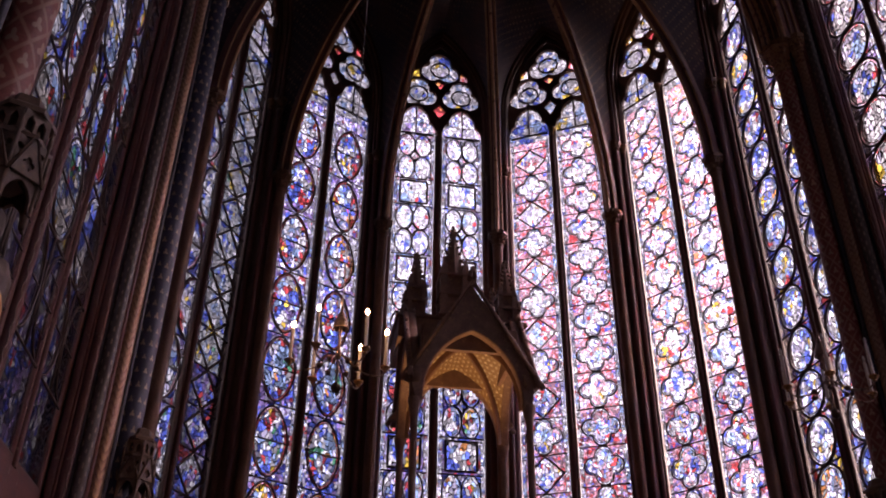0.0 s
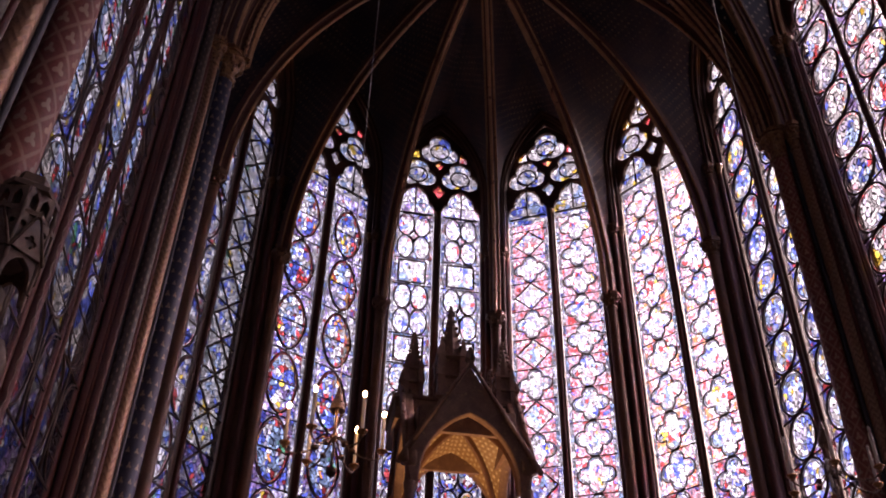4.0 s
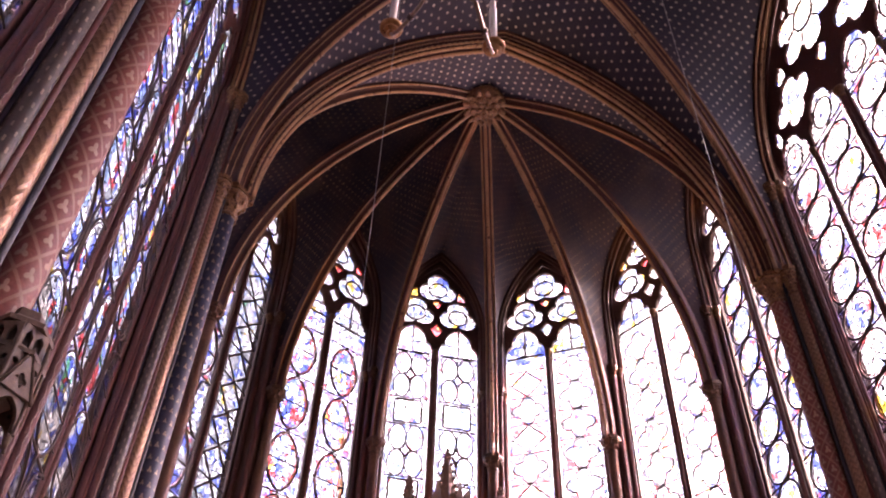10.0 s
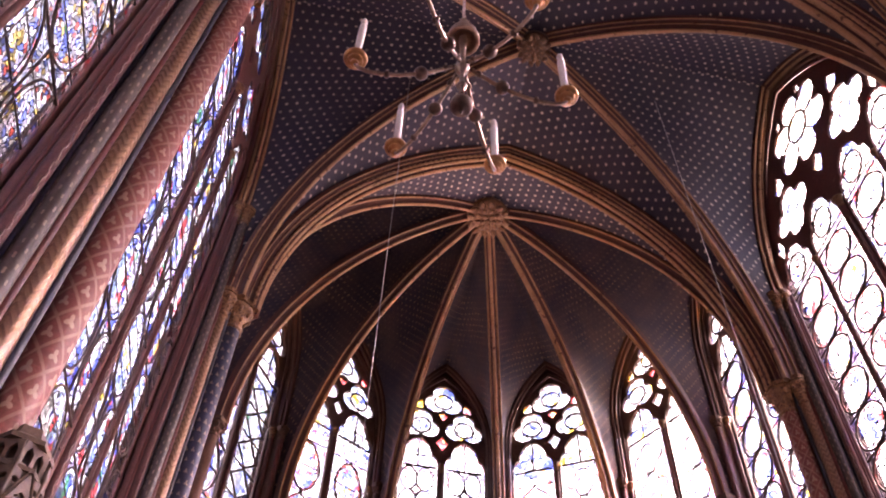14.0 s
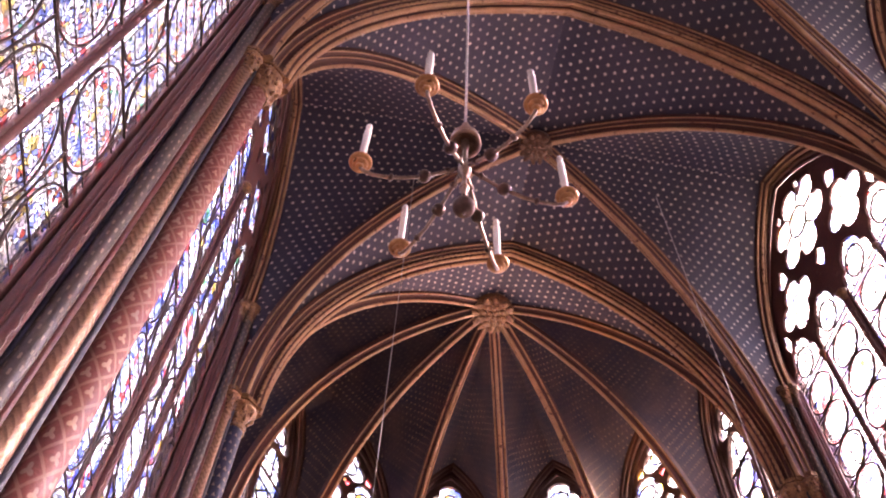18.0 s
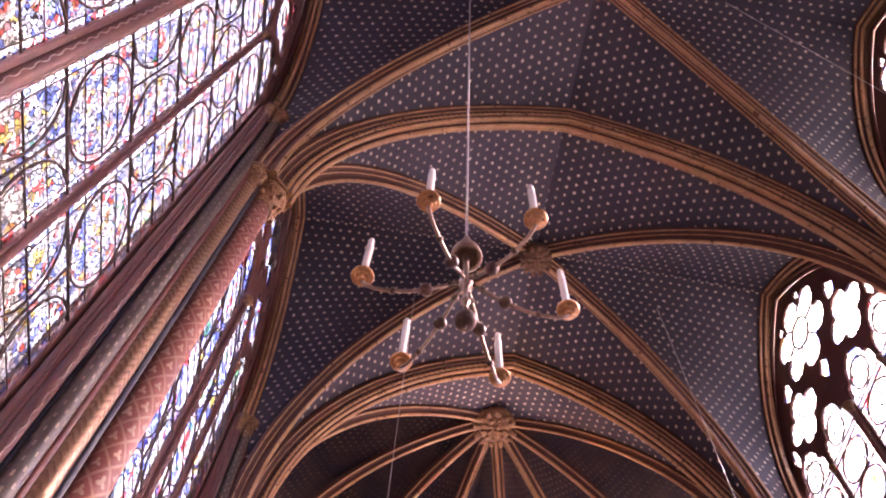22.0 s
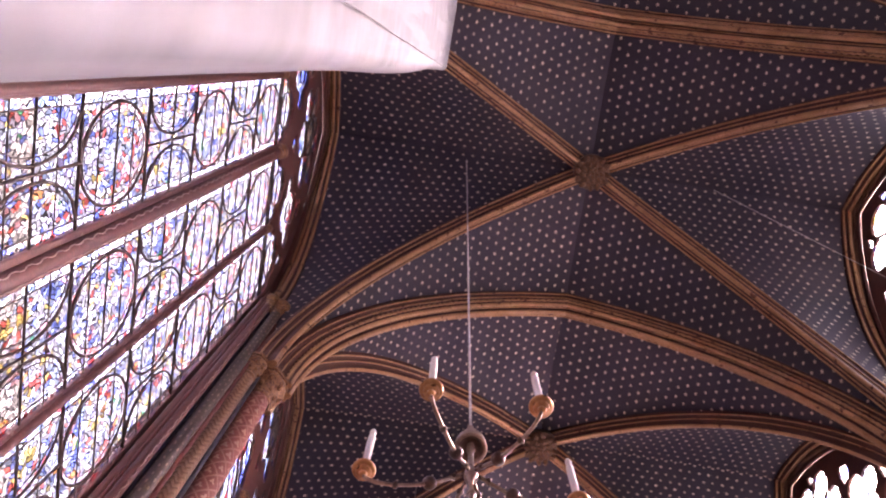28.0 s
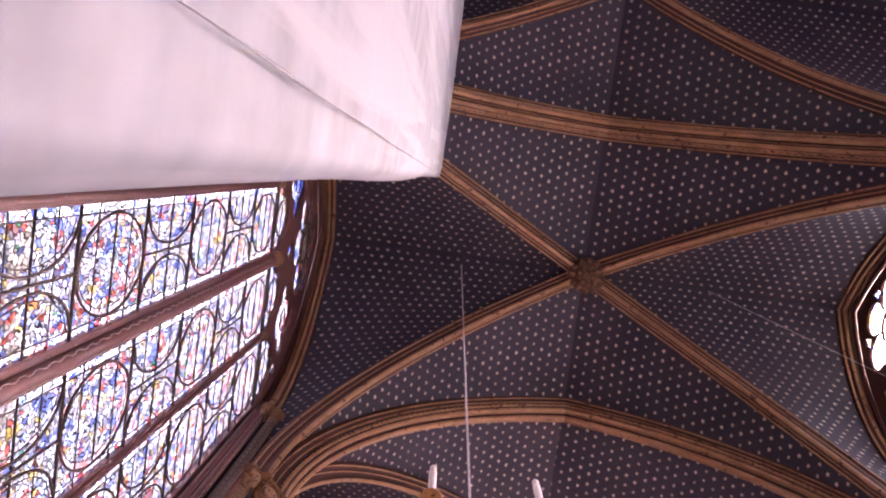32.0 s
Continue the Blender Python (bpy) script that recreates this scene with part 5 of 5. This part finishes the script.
def chandelier(x, y, lit, label):
    root = thing("chandelier", label, "chandelier", pose(x, y, 5.25), "brass chandeliers")
    hang("bottom_ball", lathe("bottom_ball", [(0.001, -0.085), (0.008, -0.07), (0.010, -0.05), (0.036, -0.046), (0.053, -0.017), (0.053, 0.017), (0.036, 0.046), (0.014, 0.058), (0.014, 0.08)], BRONZE, 18), root)
    hang("stem", lathe("stem", [(0.014, 0.07), (0.014, 0.16), (0.024, 0.18), (0.026, 0.20), (0.014, 0.22), (0.014, 0.33), (0.030, 0.35), (0.036, 0.38), (0.034, 0.42), (0.022, 0.45), (0.015, 0.47), (0.015, 0.66), (0.024, 0.68), (0.018, 0.80)], BELLM, 18), root)
    hang("bell", lathe("bell", [(0.016, 0.745), (0.034, 0.742), (0.050, 0.732), (0.058, 0.716), (0.064, 0.706), (0.076, 0.700), (0.087, 0.706), (0.087, 0.722), (0.082, 0.730), (0.084, 0.748), (0.078, 0.782), (0.064, 0.812), (0.056, 0.820), (0.058, 0.832), (0.048, 0.845), (0.040, 0.875), (0.042, 0.885), (0.028, 0.905), (0.018, 0.955), (0.020, 0.970), (0.012, 0.990), (0.001, 1.0)], BELLM, 24), root)
    hang("cable", tube("cable", [(0, 0, 0.98), (0, 0, 15.12)], 0.0085 if y < 4 and x < 0 else 0.006, STEEL, 8), root)
    if not CHAND:
        path = [(0.02, 0, 0.40), (0.05, 0, 0.385), (0.10, 0, 0.335), (0.16, 0, 0.28), (0.22, 0, 0.235), (0.30, 0, 0.195), (0.38, 0, 0.175), (0.45, 0, 0.175), (0.50, 0, 0.20), (0.52, 0, 0.235), (0.52, 0, 0.26)]
        CHAND["arm"] = tube("arm", path, 0.010, BELLM, 8)
        CHAND["knob"] = lathe("knob", [(0.001, -0.034), (0.020, -0.029), (0.032, -0.014), (0.036, 0), (0.032, 0.014), (0.020, 0.029), (0.001, 0.034)], BRONZE, 14)
        CHAND["ring"] = lathe("ring", [(0.011, -0.012), (0.019, -0.006), (0.019, 0.006), (0.011, 0.012)], BRONZE, 12)
        CHAND["pan"] = lathe("pan", [(0.001, 0.222), (0.014, 0.222), (0.022, 0.230), (0.022, 0.238), (0.014, 0.244), (0.020, 0.250), (0.036, 0.254), (0.039, 0.260), (0.036, 0.266), (0.046, 0.268), (0.055, 0.274), (0.059, 0.284), (0.058, 0.290), (0.054, 0.290), (0.046, 0.281), (0.028, 0.277), (0.026, 0.292), (0.022, 0.310), (0.001, 0.310)], PANM, 28)
        CHAND["candle"] = lathe("candle", [(0.020, 0.285), (0.019, 0.40), (0.020, 0.655), (0.017, 0.672), (0.006, 0.680), (0.001, 0.680)], WAX, 14)
        CHAND["bulb"] = lathe("bulb", [(0.006, 0.678), (0.015, 0.692), (0.019, 0.714), (0.013, 0.742), (0.004, 0.758), (0.001, 0.760)], BULB, 12)
        CHAND["flame"] = lathe("flame", [(0.006, 0.678), (0.017, 0.690), (0.022, 0.708), (0.016, 0.733), (0.005, 0.750), (0.001, 0.753)], FLAME, 12)
    for i in range(6):
        a = 60.0 * i
        m = pose(0, 0, 0, 0, 0, a)
        arm = hang("arm", CHAND["arm"], root, m)
        hang("knob", CHAND["knob"], arm, pose(0.20, 0, 0.25))
        hang("ring", CHAND["ring"], arm, pose(0.085, 0, 0.352, 0, 45, 0))
        hang("ring", CHAND["ring"], arm, pose(0.36, 0, 0.179, 0, 85, 0))
        hang("pan", CHAND["pan"], root, m @ pose(0.52, 0, 0), "gilt drip pan")
        cd = hang("candle", CHAND["candle"], root, m @ pose(0.52, 0, 0), "ivory electric candle")
        hang("bulb", CHAND["flame" if lit else "bulb"], cd)
    return root


chandelier(-2.60, 1.92, False, "brass chandelier with six unlit candles on a long cable")
chandelier(-2.60, 8.95, True, "brass chandelier with six lit candles before the apse")
chandelier(2.97, 8.60, False, "brass chandelier with unlit candles hanging from the vault")
chandelier(2.66, 1.76, False, "brass chandelier on a long thin cable")


# ---------------------------------------------------------------- stone canopy in the apse
def pinnacle(name, r, h, mat=CANOPY):
    """Square turret with gablets, crocketed spire and finial, as one mesh."""
    bm = bmesh.new()

    def cube(sx, sy, sz, x, y, z, rot=0.0):
        bmesh.ops.create_cube(bm, size=1, matrix=Matrix.Translation((x, y, z)) @ Matrix.Rotation(rot, 4, "Z") @ Matrix.Diagonal((sx, sy, sz, 1)))
    b = h * 0.42
    for sx in (-1, 1):
        for sy in (-1, 1):
            cube(r * 0.5, r * 0.5, b, sx * r * 0.75, sy * r * 0.75, b / 2)
            bmesh.ops.create_cone(bm, cap_ends=True, segments=4, radius1=r * 0.4, radius2=0.01, depth=b * 0.5, matrix=Matrix.Translation((sx * r * 0.75, sy * r * 0.75, b * 1.25)) @ Matrix.Rotation(math.pi / 4, 4, "Z"))
    cube(r * 1.2, r * 1.2, b, 0, 0, b / 2)
    for k in range(3):
        cube(r * 2.15, r * 2.15, 0.05, 0, 0, b * (0.02 + 0.49 * k))
    bmesh.ops.create_cone(bm, cap_ends=True, segments=8, radius1=r * 0.95, radius2=0.015, depth=h - b, matrix=Matrix.Translation((0, 0, (h + b) / 2)))
    for k in range(7):
        f = (k + 0.5) / 7.5
        for q in range(4):
            a = q * math.pi / 2 + math.pi / 4
            rr = r * 0.95 * (1 - f) + 0.03
            bmesh.ops.create_icosphere(bm, subdivisions=1, radius=0.035 + 0.02 * (1 - f), matrix=Matrix.Translation((rr * math.cos(a), rr * math.sin(a), b + (h - b) * f)))
    cube(0.14, 0.05, 0.05, 0, 0, h - 0.06)
    cube(0.05, 0.14, 0.05, 0, 0, h - 0.06)
    bmesh.ops.create_icosphere(bm, subdivisions=1, radius=0.05, matrix=Matrix.Translation((0, 0, h + 0.02)))
    me = bpy.data.meshes.new(name)
    bm.to_mesh(me)
    bm.free()
    me.materials.append(mat)
    return me


BX, BY, BH = -0.02, 15.55, 1.03                     # canopy centre and half width
canopy = thing("baldachin", "carved gothic stone canopy with gables, pinnacles and a starred vault", "baldachin", pose(BX, BY, 0))
for k in range(4):
    m = pose(0, 0, 0, 0, 0, 90 * k)
    lower = [(-BH, 7.45)] + [(-0.90, 7.45)] + arch2(0.90, 7.55, 8.86, 10) + [(0.90, 7.45), (BH, 7.45), (BH + 0.10, 7.80), (BH + 0.22, 7.86), (0, 9.84), (-BH - 0.22, 7.86), (-BH - 0.10, 7.80)]
    hang("gable", plate("gable", lower, [], CANOPYD, 0.18, 0.03, -BH), canopy, m, "steep stone gable over a pointed arch")
    edge = [(-BH - 0.26, -BH - 0.12, 7.80), (0, -BH - 0.12, 9.90), (BH + 0.26, -BH - 0.12, 7.80)]
    hang("gable_moulding", tube("gable_moulding", edge, 0.055, CANOPYD, 8), canopy, m)
    for sgn in (-1, 1):
        for j in range(6):
            f = (j + 0.7) / 6.6
            hang("crocket", CROCKET, canopy, m @ pose(sgn * (BH + 0.26) * (1 - f), -BH - 0.12, 7.80 + 2.10 * f + 0.06))
    hang("gable_finial", pinnacle("gable_finial", 0.045, 0.36, CANOPYD), canopy, m @ pose(0, -BH - 0.1, 9.82))
    hang("column", lathe("column", [(0.12, 4.0), (0.12, 4.1), (0.065, 4.2), (0.065, 7.15), (0.08, 7.18), (0.07, 7.22), (0.12, 7.42), (0.12, 7.5)], CANOPYD, 16), canopy, m @ pose(-BH, -BH, 0))
    hang("parapet", box("parapet", 2 * BH - 0.3, 0.10, 0.50, CANOPYD, 0.02), canopy, m @ pose(0, -BH + 0.16, 8.55))
    # one cell of the little vault, two ruled halves
    cells = []
    for sgn in (-1, 1):
        D = resample(arc((sgn * 0.94, -0.94, 7.5), (0, 0, 9.15), 10), 10)
        A = resample(arc((sgn * 0.92, -0.98, 7.5), (0, -0.98, 8.9), 10), 10)
        cells.append(web(A, D, 5, 0.03))
    vs, fs, us = [], [], []
    for v, f, u in cells:
        o = len(vs)
        vs += v
        fs += [tuple(i + o for i in q) for q in f]
        us += u
    hang("vault_cell", mesh_of("vault_cell", vs, fs, CANOPY_V, uvs=us), canopy, m, "gilded vault cell painted with stars")
    rib("vault_rib", [arc((-0.94, -0.94, 7.45), (0, 0, 9.1), 12)], roll_profile(0.10, 0.06, [(0, 0.6, 0.35)]), [BROWN, BROWN], canopy).matrix_basis = m
hang("platform", box("platform", 2 * BH + 0.5, 2 * BH + 0.5, 0.3, CANOPYD, 0.03), canopy, pose(0, 0, 3.75))
hang("attic", box("attic", 2.54, 1.5, 0.45, CANOPYD, 0.03), canopy, pose(0, 0.72, 9.16), "solid stone attic above the gables")
hang("attic_cornice", box("attic_cornice", 2.66, 1.62, 0.07, CANOPYD, 0.02), canopy, pose(0, 0.72, 9.61))
turret = pinnacle("turret", 0.19, 1.48, CANOPYD)
for sx in (-0.93, 0.93):
    for dy in (0.10, 1.30):
        hang("turret", turret, canopy, pose(sx, dy, 9.66), "crocketed stone turret")
hang("spire", pinnacle("spire", 0.30, 2.20, CANOPYD), canopy, pose(-0.17, 0.10, 9.66), "tall crocketed stone spire")
hang("pedestal", box("pedestal", 2 * BH, 2 * BH, 3.76, CANOPYD, 0.03), canopy, pose(0, 0, 0))


# ---------------------------------------------------------------- statues on the piers
NICHE = {}


def statue(x, y, turn):
    root = thing("tabernacle", "carved tan stone canopy with pierced gablets over a pier statue", "canopy", pose(x, y, -0.44, 0, 0, turn + 22) @ Matrix.Diagonal((0.88, 0.88, 1, 1)), "pier canopies")
    if not NICHE:
        hexa = lambda r: [(r * math.cos(radians(60 * k)), r * math.sin(radians(60 * k))) for k in range(6)]
        ring = lambda u, z, r, k=10: [(u + r * math.cos(2 * math.pi * q / k), z + r * math.sin(2 * math.pi * q / k)) for q in range(k)]
        NICHE["core"] = prism("canopy_core", hexa(0.15), 5.06, 5.56, FIGURE)
        NICHE["ledge"] = prism("ledge", hexa(0.265), 5.325, 5.355, TABER)
        NICHE["cornice"] = prism("cornice", hexa(0.235), 5.54, 5.575, TABER)
        NICHE["cap"] = lathe("cap", [(0.215, 5.575), (0.15, 5.63), (0.13, 5.70), (0.02, 5.74), (0.001, 5.74)], TABER, 6)
        face = [(-0.122, 4.86), (-0.104, 4.86), *arch2(0.098, 4.90, 5.04, 6), (0.104, 4.86), (0.122, 4.86), (0.122, 5.33), (-0.122, 5.33)]
        NICHE["face"] = plate("spandrel", face, [ring(-0.082, 5.075, 0.020), ring(0.082, 5.075, 0.020), ring(-0.085, 5.25, 0.022), ring(0.085, 5.25, 0.022)], TABER, 0.035, 0.004, -0.205)
        NICHE["gablet"] = plate("gablet", [(-0.12, 5.06), (0.12, 5.06), (0, 5.34)], [foil(0, 5.145, 0.048, 4, 0, 5)], TABER, 0.025, 0.003, -0.232)
        NICHE["moulding"] = tube("gable_moulding", [(-0.140, -0.245, 5.045), (0, -0.245, 5.375), (0.140, -0.245, 5.045)], 0.0125, TABER, 6)
        win = [(-0.105, 5.355), (-0.105, 5.54), (0.105, 5.54), (0.105, 5.355)]
        NICHE["turret"] = plate("turret_face", win, [[(c - 0.030, 5.39), (c - 0.030, 5.47), (c, 5.51), (c + 0.030, 5.47), (c + 0.030, 5.39)] for c in (-0.046, 0.046)], TABER, 0.03, 0.004, -0.178)
        NICHE["shaft"] = lathe("corner_shaft", [(0.016, 4.84), (0.016, 5.06), (0.026, 5.07), (0.026, 5.10), (0.014, 5.12), (0.014, 5.34), (0.022, 5.36), (0.001, 5.48)], TABER, 8)
        for q in NICHE["cap"].polygons:
            q.use_smooth = False
    hang("canopy_core", NICHE["core"], root)
    hang("ledge", NICHE["ledge"], root)
    hang("cornice", NICHE["cornice"], root)
    hang("cap", NICHE["cap"], root)
    for i in range(6):
        m = pose(0, 0, 0, 0, 0, 60 * i + 30)
        hang("spandrel", NICHE["face"], root, m)
        gb = hang("gablet", NICHE["gablet"], root, m, "steep gablet pierced by a quatrefoil")
        hang("gable_moulding", NICHE["moulding"], gb)
        hang("turret_face", NICHE["turret"], root, m)
        hang("corner_shaft", NICHE["shaft"], root, m @ pose(-0.125, -0.217, 0))
    vs, fs = [], []
    prof = [(0.16, 2.98), (0.20, 3.0), (0.19, 3.4), (0.16, 3.8), (0.19, 4.1), (0.20, 4.35), (0.17, 4.47), (0.07, 4.53), (0.065, 4.57), (0.085, 4.62), (0.095, 4.70), (0.085, 4.78), (0.05, 4.83), (0.01, 4.845)]
    n = 36
    for r, z in prof:
        for i in range(n):
            a = 2 * math.pi * i / n
            fold = 1 + (0.10 * math.sin(9 * a + 2 * math.sin(3 * z)) + 0.05 * math.sin(17 * a + 4 * z)) * (1 if z < 4.5 else 0.35)
            vs.append((r * fold * math.cos(a), r * fold * math.sin(a) * 0.85, z))
    for j in range(len(prof) - 1):
        for i in range(n):
            fs.append((j * n + i, j * n + (i + 1) % n, (j + 1) * n + (i + 1) % n, (j + 1) * n + i))
    st = hang("statue", mesh_of("statue", vs, fs, FIGURE), None, pose(x, y, -0.37, 0, 0, turn))
    tagged(st, "robed stone statue standing on a pier bracket under a canopy", "statue", "pier statues")
    br = hang("bracket", lathe("bracket", [(0.05, 2.55), (0.12, 2.65), (0.16, 2.85), (0.24, 2.92), (0.24, 2.98), (0.001, 2.98)], CANOPYD, 8), None, pose(x, y, -0.37))
    tagged(br, "carved stone bracket carrying a pier statue", "bracket", "statue brackets")
    disc = thing("consecration_disc", "blue enamelled disc with a gilt cross and rim", "disc", pose(x, y, -0.37, 0, 0, turn), "consecration discs")
    hang("plate", lathe("plate", [(0.001, 0), (0.14, 0), (0.14, 0.02), (0.001, 0.02)], ENAMEL, 24), disc, pose(0.17, -0.10, 4.10, 0, 90, 0))
    hang("rim", tube("rim", [(0.195, 0.145 * math.cos(k * 0.2618) - 0.10, 4.10 + 0.145 * math.sin(k * 0.2618)) for k in range(24)], 0.016, BRASS, 6, True), disc)
    hang("cross", plate("cross", [(-0.01, -0.12), (0.01, -0.12), (0.01, -0.01), (0.12, -0.01), (0.12, 0.01), (0.01, 0.01), (0.01, 0.12), (-0.01, 0.12), (-0.01, 0.01), (-0.12, 0.01), (-0.12, -0.01), (-0.01, -0.01)], [], BRASS, 0.012, 0.002), disc, pose(0.20, -0.10, 4.10, 0, 0, 90))


for y in AXIS_BAY[:4]:
    if y > 0:
        statue(-4.82, y, 0)
        statue(4.82, y, 180)


# ---------------------------------------------------------------- wrapped scaffold
def sheet_box(x0, x1, y0, y1, h):
    """Plastic-wrapped scaffold: a tall box with a rounded corner, slack folds and an uneven hem at the top."""
    r, path = 0.05, []
    for i in range(41):
        path.append((x1, y0 + (y1 - r - y0) * i / 40, 1, 0))
    for i in range(1, 7):
        a = math.pi / 2 * i / 6
        path.append((x1 - r + r * math.cos(a), y1 - r + r * math.sin(a), math.cos(a), math.sin(a)))
    for i in range(1, 25):
        path.append((x1 - r - (x1 - r - x0) * i / 24, y1, 0, 1))
    nz, vs, fs = 90, [], []
    for j in range(nz + 1):
        z = h * j / nz
        for i, (x, y, nx, ny) in enumerate(path):
            d = 0.020 * noise.noise(Vector((x * 1.5, y * 1.2, z * 0.45))) + 0.006 * noise.noise(Vector((x * 6, y * 6, z * 0.5 + 7)))
            # slack folds hanging between the ties
            d += 0.010 * abs(noise.noise(Vector((x * 2 + 3, y * 9, z * 0.8)))) * noise.noise(Vector((x, y * 2, z * 0.3 + 4)))
            zz = z + (0.03 * noise.noise(Vector((x * 3, y * 3, 3.3))) if j == nz else 0)
            vs.append((x + nx * d, y + ny * d + (z - h) * 0.005, zz))
    P = len(path)
    for j in range(nz):
        for i in range(P - 1):
            k = j * P + i
            fs.append((k, k + 1, k + P + 1, k + P))
    root = thing("scaffold_wrap", "tall scaffold wrapped in glossy white plastic sheeting beside the nave wall", "scaffold")
    hang("sheeting", mesh_of("sheeting", vs, fs, SHEET), root)
    hang("top_board", box("top_board", x1 - x0 - 0.06, y1 - y0 - 0.06, 0.05, STONE, 0.01), root, pose((x0 + x1) / 2, (y0 + y1) / 2, h - 0.30))
    tape = [(x1 + 0.012, -0.145 + 0.0167 * z + 0.0012 * math.sin(5 * z), z) for z in [1.0 + 0.2 * k for k in range(54)]]
    hang("tape_seam", tube("tape_seam", tape, 0.003, TAPE, 5, radii=[0.001 + 0.0009 * (k % 3) for k in range(54)]), root, None, "grey taped seam")


sheet_box(-4.9, -3.14, -6.5, 0.07, 11.8)

# uplight standing on the canopy's platform
lamp = thing("uplight", "small floodlight on the platform lighting the canopy vault", "lamp", pose(BX, BY - 0.2, 4.05))
hang("housing", lathe("housing", [(0.001, 0), (0.10, 0), (0.10, 0.03), (0.04, 0.05), (0.07, 0.12), (0.09, 0.16), (0.08, 0.16), (0.05, 0.10), (0.001, 0.09)], IRON, 20), lamp)
glow = new("uplight_beam", bpy.data.lights.new("uplight_beam", "SPOT"))
glow.data.energy, glow.data.color, glow.data.spot_size, glow.data.spot_blend, glow.data.shadow_soft_size = 130, (1.0, 0.62, 0.28), radians(50), 0.7, 0.06
glow.matrix_world = look((BX, BY - 0.2, 4.25), (BX, BY, 9))
